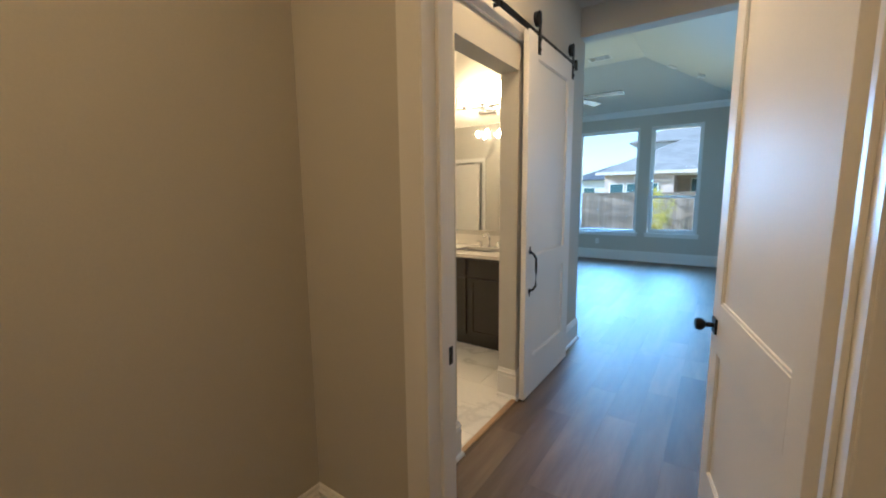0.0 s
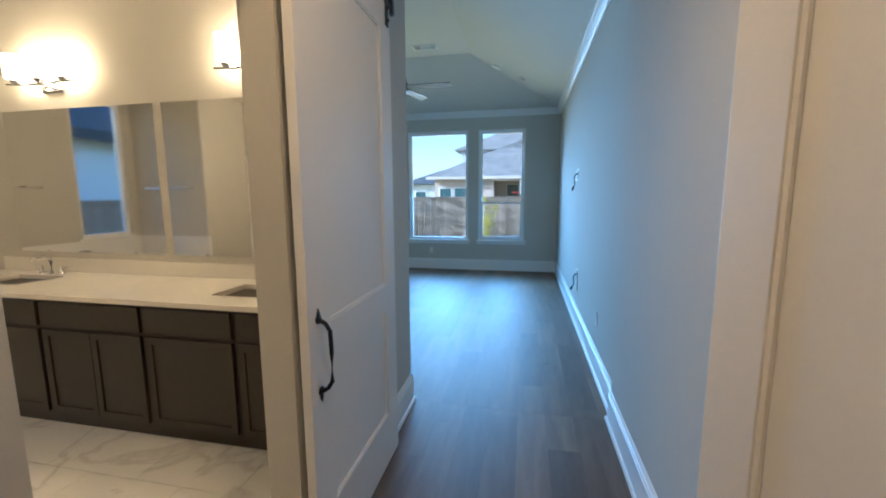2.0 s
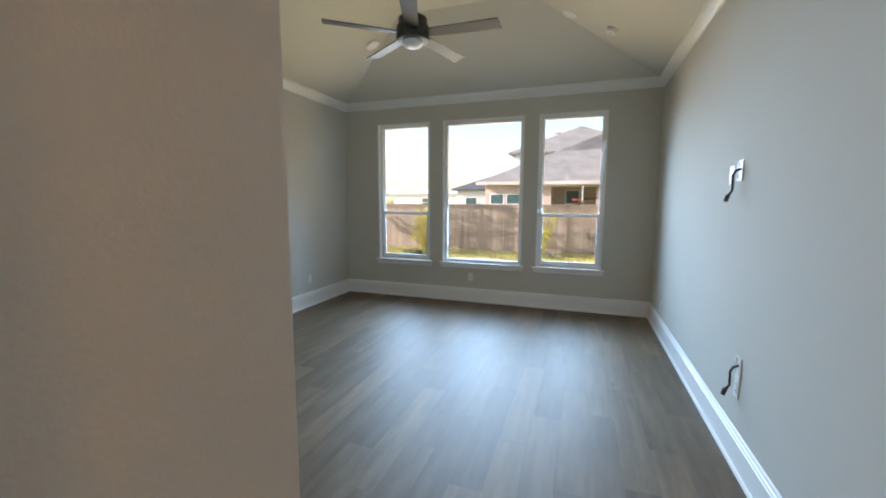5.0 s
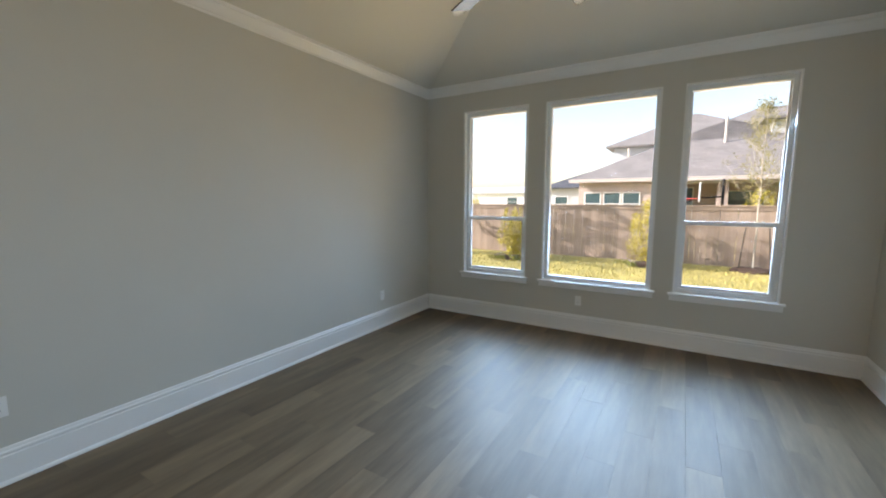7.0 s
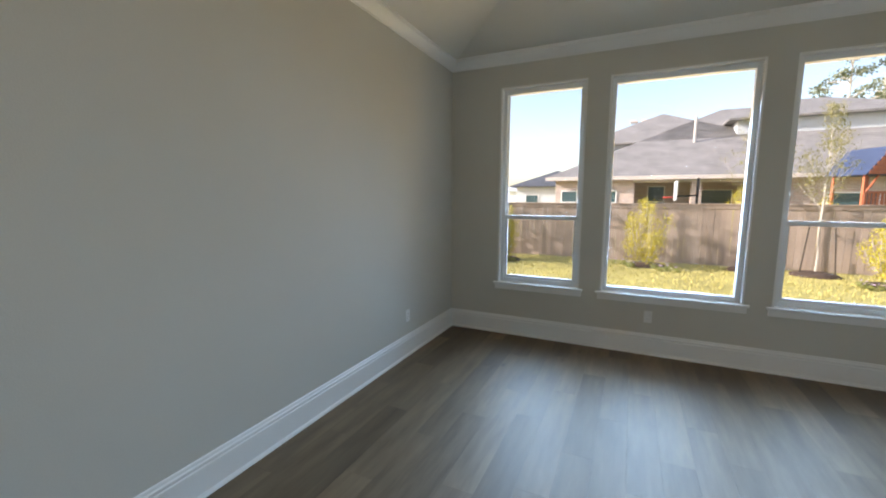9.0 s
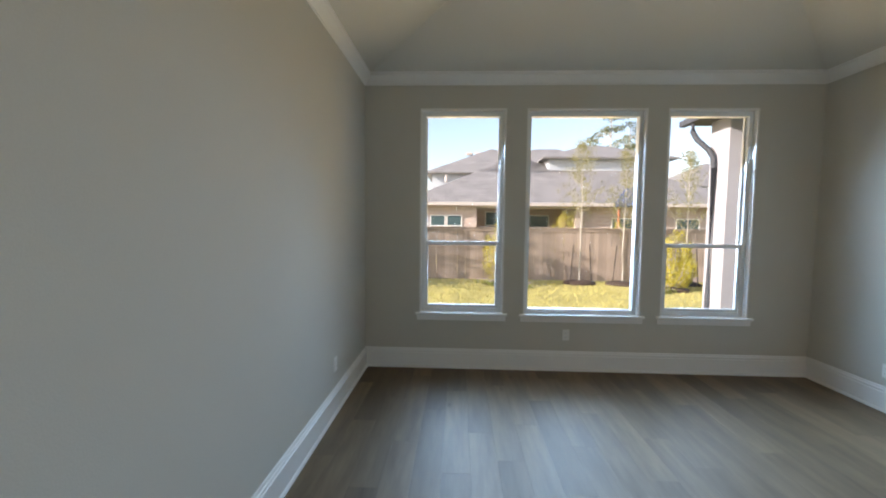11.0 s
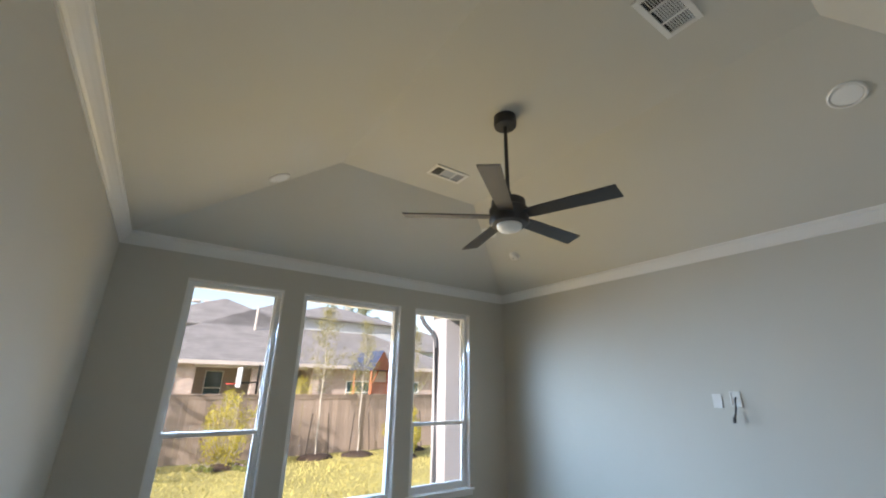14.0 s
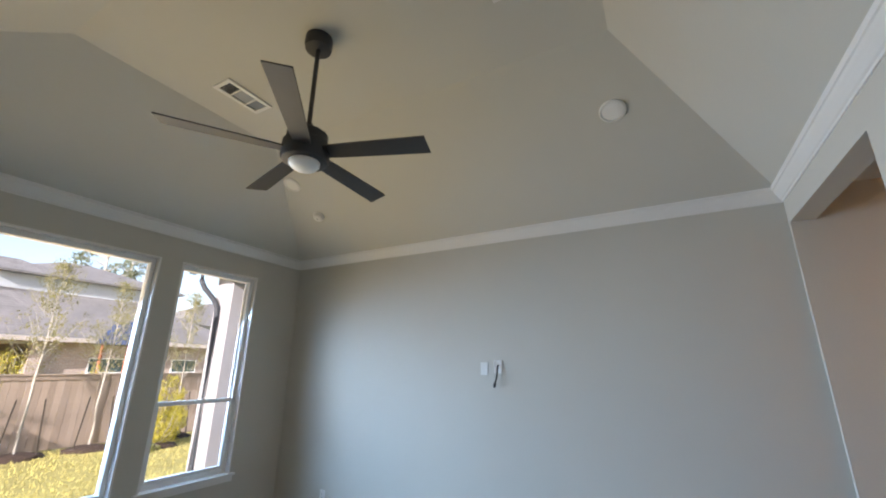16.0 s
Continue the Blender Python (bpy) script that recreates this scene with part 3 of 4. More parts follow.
# the pull stands on the face towards the hall
pull = part("pull_handle", tube(B(), [(0.064, -0.006, 0.775), (0.064, -0.030, 0.790), (0.064, -0.046, 0.815), (0.064, -0.048, 0.92), (0.064, -0.046, 1.005), (0.064, -0.030, 1.030), (0.064, -0.006, 1.045)], 0.008, 12), BLACK, barn, "black cast pull handle", True)
for z0, s in ((0.775, -1), (1.045, 1)):
    bm = B()
    lathe(bm, [(0.004, -0.006), (0.017, -0.003), (0.017, 0.003), (0.004, 0.008)], 16, Matrix.Translation((0.064, -0.002, z0)) @ pose(0, 0, 0, 90))
    lathe(bm, [(0.002, -0.03), (0.010, -0.008), (0.012, 0.0), (0.004, 0.022)], 12, Matrix.Translation((0.064, -0.003, z0 + s * 0.018)) @ Matrix.Diagonal((1, 0.35, s, 1)))
    part("handle_foot", bm, BLACK, pull, smooth=True)
for x in (0.160, 0.870):
    bm = B()
    box(bm, x - 0.020, x + 0.020, -0.008, -0.001, 2.335, 2.60, 0.002)
    box(bm, x - 0.020, x + 0.020, 0.0, 0.006, 2.44, 2.46)
    hanger = part("hanger_strap", bm, BLACK, barn, "black steel hanger strap")
    for z in (2.365, 2.425):
        part("bolt", rod(B(), (x, -0.016, z), (x, -0.006, z), 0.009, n=8), BLACK, hanger)
    bm = B()
    lathe(bm, [(0.030, -0.014), (0.046, -0.012), (0.046, -0.006), (0.040, 0.0), (0.046, 0.006), (0.046, 0.012), (0.030, 0.014)], 28, Matrix.Translation((x, 0.012, 2.556)) @ pose(0, 0, 0, 90))
    part("wheel", bm, BLACK, hanger, smooth=True)
rail = thing("barn_rail", (-1.010, 0.85, 2.475), "black flat steel barn door rail on a white board", "door rail")
part("bar", box(B(), -0.004, 0.004, 0.0, 1.87, -0.020, 0.020, 0.002), BLACK, rail)
for y in (0.08, 0.50, 0.93, 1.35, 1.80):
    bm = B()
    rod(bm, (-0.042, y, 0), (-0.003, y, 0), 0.011, n=12)
    rod(bm, (0.003, y, 0), (0.012, y, 0), 0.012, n=6)
    part("standoff", bm, BLACK, rail)
for y in (0.03, 1.845):
    part("door_stop", box(B(), -0.010, 0.016, y - 0.018, y + 0.018, -0.03, 0.045, 0.004), BLACK, rail)
structure("header_board", box(B(), HL, HL + 0.020, 0.82, 2.76, 2.405, 2.545, 0.003), WHITE, "white painted board behind the door rail", "trim")
guide = thing("floor_guide", (-1.03, 1.75, 0.0), "small black floor guide under the barn door", "door guide")
bm = B()
box(bm, -0.02, 0.03, -0.02, 0.02, 0.0, 0.004, 0.001)
box(bm, 0.022, 0.028, -0.02, 0.02, 0.004, 0.030, 0.001)
part("bracket", bm, BLACK, guide)
structure("threshold", box(B(), HL - 0.012, HL + 0.022, OPEN_Y0 + 0.03, OPEN_Y1 - 0.03, -0.004, 0.010, 0.004), THRESH, "honey oak threshold strip between plank and tile", "threshold")

# ---- bedroom things ----
fan = thing("ceiling_fan", (-1.985, 5.835, FLAT), "black five-blade ceiling fan with a white dome light", "ceiling fan")
part("canopy", lathe(B(), [(0.084, 0.0), (0.086, -0.060), (0.080, -0.085), (0.030, -0.090)]), FANBLACK, fan, smooth=True)
part("downrod", rod(B(), (0, 0, -0.088), (0, 0, -0.73), 0.014), FANBLACK, fan)
motor = part("motor_housing", lathe(B(), [(0.022, -0.660), (0.026, -0.715), (0.100, -0.722), (0.118, -0.735), (0.120, -0.790), (0.135, -0.800), (0.138, -0.895), (0.128, -0.912), (0.110, -0.916)]), FANBLACK, fan, smooth=True)
motor.location.z = 0.028
part("light_dome", lathe(B(), [(0.088, -0.914), (0.086, -0.934), (0.070, -0.952), (0.044, -0.962), (0.010, -0.967)]), FROST, fan, "white frosted dome", True).location.z = 0.028
BLADE_Z, BLADE_TURN = -0.826, 2.0
for k in range(5):
    bm = B()
    seg = [(0.125, 0.050), (0.20, 0.056), (0.45, 0.062), (0.72, 0.068)]
    loops = []
    for x, h in seg:
        loops.append([bm.verts.new((x + (0.016 if s > 0 and x > 0.7 else 0), s * h, zz)) for s, zz in ((-1, -0.004), (1, -0.004), (1, 0.004), (-1, 0.004))])
    for a, b in zip(loops, loops[1:]):
        for j in range(4):
            bm.faces.new((a[j], a[(j + 1) % 4], b[(j + 1) % 4], b[j]))
    bm.faces.new(loops[0])
    bm.faces.new(loops[-1])
    bmesh.ops.transform(bm, matrix=pose(0, 0, BLADE_Z, 0, 0, BLADE_TURN + 72 * k) @ pose(0, 0, 0, -11, 0, 0), verts=bm.verts[:])
    part("blade", bm, BLADE, fan)


def ceiling_at(x, y):
    """Height of the sloped ceiling over (x, y)."""
    rise = FLAT - TOP
    return min(FLAT, TOP + rise * (x - XL) / (-2.760 - XL), TOP + rise * (XR - x) / (XR + 1.200), TOP + rise * (y - YN) / (4.190 - YN), TOP + rise * (YF - y) / (YF - 7.200))


def ceiling_pose(x, y):
    e = 0.02
    z = ceiling_at(x, y)
    n = Vector((ceiling_at(x + e, y) - ceiling_at(x - e, y), ceiling_at(x, y + e) - ceiling_at(x, y - e), -2 * e)).normalized()
    q = n.to_track_quat("Z", "Y").to_matrix().to_4x4()
    return Matrix.Translation((x, y, z)) @ q


def vent(x, y, lx, ly):
    v = thing("ceiling_vent", (x, y, FLAT), "white louvred air vent set in the flat ceiling", "air vent", "ceiling vents")
    bm = B()
    for a, b, c, d in [(-lx, lx, -ly, -ly + 0.032), (-lx, lx, ly - 0.032, ly), (-lx, -lx + 0.032, -ly + 0.032, ly - 0.032), (lx - 0.032, lx, -ly + 0.032, ly - 0.032)]:
        box(bm, a, b, c, d, -0.012, -0.001, 0.003)
    for f in (-0.34, 0.34):
        box(bm, f * lx - 0.006, f * lx + 0.006, -ly + 0.032, ly - 0.032, -0.011, -0.003)
    part("frame", bm, PLATE, v)
    part("backing", box(B(), -lx + 0.032, lx - 0.032, -ly + 0.032, ly - 0.032, -0.002, -0.001), DARK, v)
    n = int((2 * ly - 0.07) / 0.013)
    for a0, a1, tilt in [(-lx + 0.034, -0.34 * lx - 0.007, 50), (-0.34 * lx + 0.007, 0.34 * lx - 0.007, -35), (0.34 * lx + 0.007, lx - 0.034, -50)]:
        for k in range(n):
            yy = -ly + 0.040 + k * 0.013
            part("slat", box(B(), a0, a1, -0.005, 0.005, -0.0005, 0.0005, 0, pose(0, yy, -0.006, tilt)), PLATE, v)


vent(-1.905, 4.645, 0.190, 0.098)
vent(-1.845, 6.790, 0.190, 0.098)


def disc_light(x, y):
    d = new("recessed_light")
    d.matrix_world = ceiling_pose(x, y)
    tagged(d, "round white recessed ceiling light, switched off", "ceiling light", "recessed lights")
    part("trim_ring", lathe(B(), [(0.092, -0.002), (0.092, 0.008), (0.085, 0.014), (0.077, 0.012), (0.075, 0.004)]), PLATE, d, smooth=True)
    part("lens", lathe(B(), [(0.075, 0.003), (0.070, 0.009), (0.03, 0.012)]), FROST, d, smooth=True)


for x, y in [(-0.68, 4.245), (-3.235, 7.42), (-0.80, 7.40)]:
    disc_light(x, y)
sm = new("smoke_detector")
sm.matrix_world = ceiling_pose(-0.36, 7.43)
tagged(sm, "small round white smoke detector on the sloped ceiling", "smoke detector")
part("base", lathe(B(), [(0.068, -0.001), (0.068, 0.010), (0.060, 0.014)]), PLATE, sm, smooth=True)
part("cover", lathe(B(), [(0.056, 0.012), (0.054, 0.034), (0.044, 0.042), (0.015, 0.044)]), PLATE, sm, smooth=True)
part("test_button", lathe(B(), [(0.008, 0.043), (0.008, 0.047), (0.005, 0.048)], 16), DARK, sm)


def outlet(at, turn, w=0.072, kind="outlet"):
    """A wall plate; its face looks along -y before the turn."""
    o = thing("wall_outlet" if kind == "outlet" else "wall_plate", at, "white duplex wall outlet above the baseboard" if kind == "outlet" else "blank white wall plate on the painted wall", kind if kind == "outlet" else "wall plate", "wall outlets" if kind == "outlet" else "", turn)
    part("plate", box(B(), -w / 2, w / 2, -0.006, -0.0005, -0.058, 0.058, 0.002), PLATE, o)
    if kind == "outlet":
        for z in (-0.020, 0.020):
            s = part("socket", box(B(), -0.016, 0.016, -0.0085, -0.006, z - 0.014, z + 0.014, 0.001), PLATE, o)
            for x in (-0.006, 0.006):
                part("slot", box(B(), x - 0.001, x + 0.001, -0.0092, -0.0086, z - 0.003, z + 0.006), DARK, s)
    return o


outlet((XL, 4.10, 0.445), 90)
outlet((XL, 7.37, 0.400), 90)
outlet((-2.16, YF, 0.385), 0)
outlet((XR, 7.66, 0.345), -90)
outlet((XR, 3.97, 0.455), -90)


def tv_box(at, with_plate):
    """A recessed television box with a black cable hanging out of it."""
    t = thing("television_cable_box", at, "open white wall box with a loose black cable hanging out", "cable box", "television boxes", -90)
    bm = B()
    for a, b, c, d in [(-0.040, 0.040, -0.062, -0.050), (-0.040, 0.040, 0.050, 0.062), (-0.040, -0.030, -0.050, 0.050), (0.030, 0.040, -0.050, 0.050)]:
        box(bm, a, b, -0.008, -0.0005, c, d, 0.002)
    part("surround", bm, PLATE, t)
    part("recess", box(B(), -0.030, 0.030, -0.003, -0.0006, -0.050, 0.050), PLATE, t)
    part("cable", tube(B(), [(0.0, -0.002, 0.010), (0.004, -0.030, 0.0), (0.006, -0.045, -0.030), (0.0, -0.040, -0.075), (-0.012, -0.036, -0.120), (-0.018, -0.052, -0.150)], 0.0075, 10), CABLE, t, smooth=True)
    part("plug", tube(B(), [(-0.018, -0.052, -0.148), (-0.020, -0.060, -0.172), (-0.018, -0.064, -0.188)], 0.0125, 10), CABLE, t, "black cable plug", True)


tv_box((XR, 5.555, 1.735), True)
outlet((XR, 5.70, 1.715), -90, 0.075, "plate")
tv_box((XR, 5.30, 0.575), False)
outlet((XR, 5.30, 0.45), -90)

# ---- bathroom ----
CX0, CX1, CY = -4.55, BE, 2.400
UNITS = [(-4.55, -3.98), (-3.98, -3.26), (-3.26, -2.48), (-2.48, -1.86), (-1.86, BE)]
for i, (a, b) in enumerate(UNITS):
    c = thing("vanity_cabinet", ((a + b) / 2, CY, 0), "espresso brown vanity cabinet with a drawer front over doors", "cabinet", "vanity cabinets")
    w = (b - a) / 2
    bm = B()
    box(bm, -w + 0.001, w - 0.001, 0.0, BN - CY - 0.002, 0.10, 0.868)
    box(bm, -w + 0.001, w - 0.001, 0.055, BN - CY - 0.002, 0.0, 0.10)
    part("body", bm, ESPRESSO, c)
    part("drawer_front", box(B(), -w + 0.018, w - 0.018, -0.020, -0.001, 0.700, 0.852, 0.003), ESPRESSO, c)
    halves = [(-w + 0.018, -0.002), (0.002, w - 0.018)] if 2 * w > 0.75 else [(-w + 0.018, w - 0.018)]
    for d0, d1 in halves:
        bm = box(B(), d0, d1, -0.020, -0.001, 0.125, 0.675)
        bm.normal_update()
        face = [f for f in bm.faces if f.normal.y < -0.9]
        bmesh.ops.inset_region(bm, faces=face, thickness=0.060, depth=0.0)
        bmesh.ops.inset_region(bm, faces=face, thickness=0.003, depth=-0.010)
        part("door", bm, ESPRESSO, c)
top = thing("bathroom_worktop", (0, 0, 0), "cream quartz vanity top with a low backsplash", "worktop")
bm = B()
SINKS = (-3.93, -1.92)
ys = (2.56, 2.86)
edges = [CX0]
for sx in SINKS:
    edges += [sx - 0.23, sx + 0.23]
edges.append(CX1 - 0.001)
box(bm, CX0, CX1 - 0.001, 2.370, ys[0], 0.870, 0.900)
box(bm, CX0, CX1 - 0.001, ys[1], BN - 0.001, 0.870, 0.900)
for a, b in ((edges[0], edges[1]), (edges[2], edges[3]), (edges[4], edges[5])):
    box(bm, a, b, ys[0], ys[1], 0.870, 0.900)
part("slab", bm, QUARTZ, top)
part("backsplash", box(B(), CX0, CX1 - 0.001, BN - 0.022, BN - 0.001, 0.900, 1.010, 0.002), QUARTZ, top)
for sx in SINKS:
    s = thing("sink_basin", (sx, 2.71, 0.87), "white rectangular undermount sink basin", "sink", "sinks")
    bm = B()
    box(bm, -0.24, 0.24, -0.16, 0.16, -0.10, -0.09)
    box(bm, -0.24, -0.229, -0.16, 0.16, -0.09, -0.001)
    box(bm, 0.229, 0.24, -0.16, 0.16, -0.09, -0.001)
    box(bm, -0.229, 0.229, -0.16, -0.149, -0.09, -0.001)
    box(bm, -0.229, 0.229, 0.149, 0.16, -0.09, -0.001)
    part("basin", bm, CERAMIC, s)
    part("drain", lathe(B(), [(0.022, -0.0895), (0.022, -0.087), (0.012, -0.086)], 20), CHROME, s)
    f = thing("faucet", (sx, 2.93, 0.90), "chrome three-piece bathroom faucet with lever handles", "faucet", "faucets")
    part("spout", tube(B(), [(0, 0, 0), (0, 0, 0.10), (0, -0.010, 0.125), (0, -0.04, 0.138), (0, -0.105, 0.134), (0, -0.120, 0.115)], 0.0125, 14), CHROME, f, smooth=True)
    for hx in (-0.10, 0.10):
        bm = B()
        lathe(bm, [(0.022, 0.0), (0.020, 0.010), (0.014, 0.016), (0.013, 0.050), (0.011, 0.056)], 20, pose(hx, 0, 0))
        box(bm, hx - 0.008 if hx > 0 else hx - 0.062, hx + 0.062 if hx > 0 else hx + 0.008, -0.008, 0.008, 0.050, 0.060, 0.002)
        part("lever", bm, CHROME, f, smooth=True)
for a, b in ((-4.36, -2.93), (-2.86, -1.43)):
    m = thing("wall_mirror", ((a + b) / 2, BN, 1.06), "frameless rectangular wall mirror above the vanity", "mirror", "vanity mirrors")
    w = (b - a) / 2
    part("mirror_glass", box(B(), -w, w, -0.008, -0.001, 0.0, 1.105, 0.001), MIRROR, m)
    for p in (-w * 0.6, w * 0.6):
        part("clip", box(B(), p - 0.012, p + 0.012, -0.012, -0.0085, -0.006, 0.012, 0.001), CHROME, m)
for lx in (-3.80, -2.00):
    v = thing("vanity_light", (lx, BN, 2.315), "three-shade vanity light, lit, on a chrome bar", "wall lamp", "vanity lights")
    part("wall_plate", box(B(), -0.10, 0.10, -0.020, -0.001, -0.035, 0.035, 0.004), CHROME, v)
    bm = B()
    tube(bm, [(-0.31, -0.10, 0.020), (-0.15, -0.105, 0.010), (0, -0.105, 0.006), (0.15, -0.105, 0.010), (0.31, -0.10, 0.020)], 0.010, 10)
    rod(bm, (0, -0.02, 0.0), (0, -0.10, 0.005), 0.012)
    part("arm", bm, CHROME, v, smooth=True)
    for sx in (-0.22, 0.0, 0.22):
        sh = part("shade", lathe(B(), [(0.030, 0.045), (0.052, 0.050), (0.056, 0.060), (0.056, 0.215), (0.050, 0.218)], 24, pose(sx, -0.105, 0)), SHADE, v, "frosted glass shade", True)
        part("holder", lathe(B(), [(0.014, 0.012), (0.030, 0.030), (0.032, 0.044)], 20, pose(sx, -0.105, 0)), CHROME, sh, smooth=True)

bar = thing("towel_bar", (BW, 1.81, 1.62), "brushed nickel towel bar on the bathroom wall", "towel bar", "towel bars")
bm = B()
rod(bm, (0.06, -0.19, 0), (0.06, 0.19, 0), 0.009)
part("bar", bm, NICKEL, bar)
for y in (-0.18, 0.18):
    part("bracket", rod(B(), (0.001, y, 0), (0.065, y, 0), 0.016), NICKEL, bar)
tub = thing("bathtub", (-5.75, 1.09, 0), "white built-in bathtub below the window", "bathtub")
bm = B()
box(bm, -0.448, 0.42, -0.70, -0.60, 0, 0.56, 0.02)
box(bm, -0.448, 0.42, 0.60, 0.75, 0, 0.56, 0.02)
box(bm, -0.448, -0.36, -0.60, 0.60, 0, 0.56)
box(bm, 0.34, 0.42, -0.60, 0.60, 0, 0.56)
box(bm, -0.36, 0.34, -0.60, 0.60, 0, 0.16)
part("shell", bm, CERAMIC, tub)
part("filler_spout", tube(B(), [(0.38, 0.66, 0.56), (0.38, 0.66, 0.66), (0.30, 0.62, 0.70), (0.20, 0.56, 0.68)], 0.014, 12), CHROME, tub, smooth=True)
structure("wall_tub_nook", box(B(), BW, -4.97, BS, 0.36, -0.3, 3.05), WALL, "warm grey wall closing the tub nook", "wall")
bm = B()
box(bm, BW + 0.001, -4.93, 0.361, 0.374, 0.0, 0.90, 0.002)
box(bm, BW + 0.001, BW + 0.014, 0.375, 1.90, 0.0, 0.90, 0.002)
structure("tub_surround", bm, CERAMIC, "white glossy splash panel round the tub", "wall panel")
rail2 = thing("towel_bar", (-5.56, 0.36, 1.62), "polished chrome towel bar above the tub", "towel bar", "towel bars")
part("bar", rod(B(), (-0.40, 0.06, 0), (0.40, 0.06, 0), 0.010), CHROME, rail2)
for x in (-0.38, 0.38):
    part("bracket", rod(B(), (x, 0.001, 0), (x, 0.066, 0), 0.016), CHROME, rail2)
cd = thing("door_2", (-4.88, BS - 0.07, 0.01), "white five-panel closet door standing ajar", "door", turn=9)
tagged(cd, kind="structure")
R5 = [(0, 0.15), (0.46, 0.54), (0.85, 0.93), (1.24, 1.32), (1.63, 1.71), (1.96, 2.06)]
part("slab", panelled(0.78, 2.06, 0.035, 0.10, R5), DOORWHITE, cd)
panels(cd, 0.78, 0.035, 0.10, R5, DOORWHITE)
bm = B()
box(bm, -4.985, -4.90, BS - 0.001, BS + 0.017, 0, 2.185, 0.003)
box(bm, -4.08, -3.995, BS - 0.001, BS + 0.017, 0, 2.185, 0.003)
box(bm, -4.90, -4.08, BS - 0.001, BS + 0.017, 2.10, 2.185, 0.003)
structure("closet_casing", bm, WHITE, "flat white casing round the closet doorway", "trim")
ch = thing("chandelier", (-3.35, 0.45, 3.05), "small chrome chandelier with lit candle bulbs", "chandelier")
part("canopy", lathe(B(), [(0.06, 0.0), (0.06, -0.015), (0.02, -0.03)]), CHROME, ch)
part("stem", rod(B(), (0, 0, -0.02), (0, 0, -0.66), 0.008), CHROME, ch)
for k in range(5):
    a = 2 * math.pi * k / 5
    ca, sa = math.cos(a), math.sin(a)
    arm = part("arm", tube(B(), [(0, 0, -0.62), (0.08 * ca, 0.08 * sa, -0.67), (0.17 * ca, 0.17 * sa, -0.66), (0.20 * ca, 0.20 * sa, -0.61)], 0.007, 8), CHROME, ch, smooth=True)
    part("bulb", lathe(B(), [(0.010, -0.61), (0.024, -0.585), (0.026, -0.56), (0.014, -0.53), (0.004, -0.515)], 16, pose(0.20 * ca, 0.20 * sa, 0)), BULB, arm, "lit bulb", True)
DOWN = glowing("downlight_lens", (1.0, 0.50, 0.15), 150.0)
HALLDOWN = glowing("hall_downlight_lens", (1.0, 0.52, 0.18), 150.0)
for x, y, lens in ((-0.50, -1.15, DOWN), (-0.45, 1.20, HALLDOWN)):
    dl = thing("downlight", (x, y, 3.05), "round recessed ceiling downlight, lit warm", "ceiling light", "warm downlights")
    part("trim_ring", lathe(B(), [(0.098, 0.0), (0.098, -0.008), (0.080, -0.012), (0.078, -0.002)]), PLATE, dl)
    part("lens", lathe(B(), [(0.077, -0.003), (0.072, -0.008), (0.03, -0.010)]), lens, dl)

# ---- outdoors ----
GZ = -0.35
structure("ground", box(B(), -400, 400, -400, 700, GZ - 0.3, GZ), GRASS, "dry yellow-green winter lawn reaching far off", "ground")
rng = random.Random(4)
verts, faces = [], []
for k in range(26000):
    x, y = rng.uniform(-11, 6), 9.0 + 8.4 * rng.random() ** 0.9
    h, a = rng.uniform(0.025, 0.07), rng.uniform(0, math.pi)
    dx, dy, lean = 0.010 * math.cos(a), 0.010 * math.sin(a), rng.uniform(-0.03, 0.03)
    i = len(verts)
    verts += [(x - dx, y - dy, GZ), (x + dx, y + dy, GZ), (x + lean, y + lean, GZ + h)]
    faces.append((i, i + 1, i + 2))
me = bpy.data.meshes.new("grass")
me.from_pydata(verts, [], faces)
me.materials.append(BLADEGRASS)
tagged(new("grass", me), "short dry yellow grass blades on the lawn", "grass", kind="stuff")


def fence(at, turn, n, label):
    f = thing("fence", at, label, "fence", "garden fences", turn)
    bw_ = 0.142
    me_ = mesh("board", box(B(), 0.002, bw_ - 0.002, 0, 0.018, 0.02, 1.66, 0.002), FENCEWOOD)
    r = random.Random(n)
    for k in range(n):
        o = new("board", me_)
        o.parent = f
        o.matrix_basis = pose(k * bw_, r.uniform(-0.004, 0.004), r.uniform(-0.006, 0.006), 0, r.uniform(-0.25, 0.25), 0)
    part("cap_rail", box(B(), -0.02, n * bw_, -0.045, 0.09, 1.745, 1.780, 0.004), FENCEWOOD, f)
    part("trim_board", box(B(), -0.02, n * bw_, -0.022, -0.006, 1.635, 1.744, 0.003), FENCEWOOD, f)
    for k in range(0, n, 17):
        part("post", box(B(), k * bw_ - 0.045, k * bw_ + 0.045, 0.03, 0.12, 0, 1.74, 0.004), FENCEWOOD, f)


fence((-16.0, 17.6, GZ), 0, 205, "weathered brown cedar board fence with a flat cap rail")
fence((-8.9, -6.0, GZ), 90, 90, "weathered cedar side fence seen through the bathroom window")


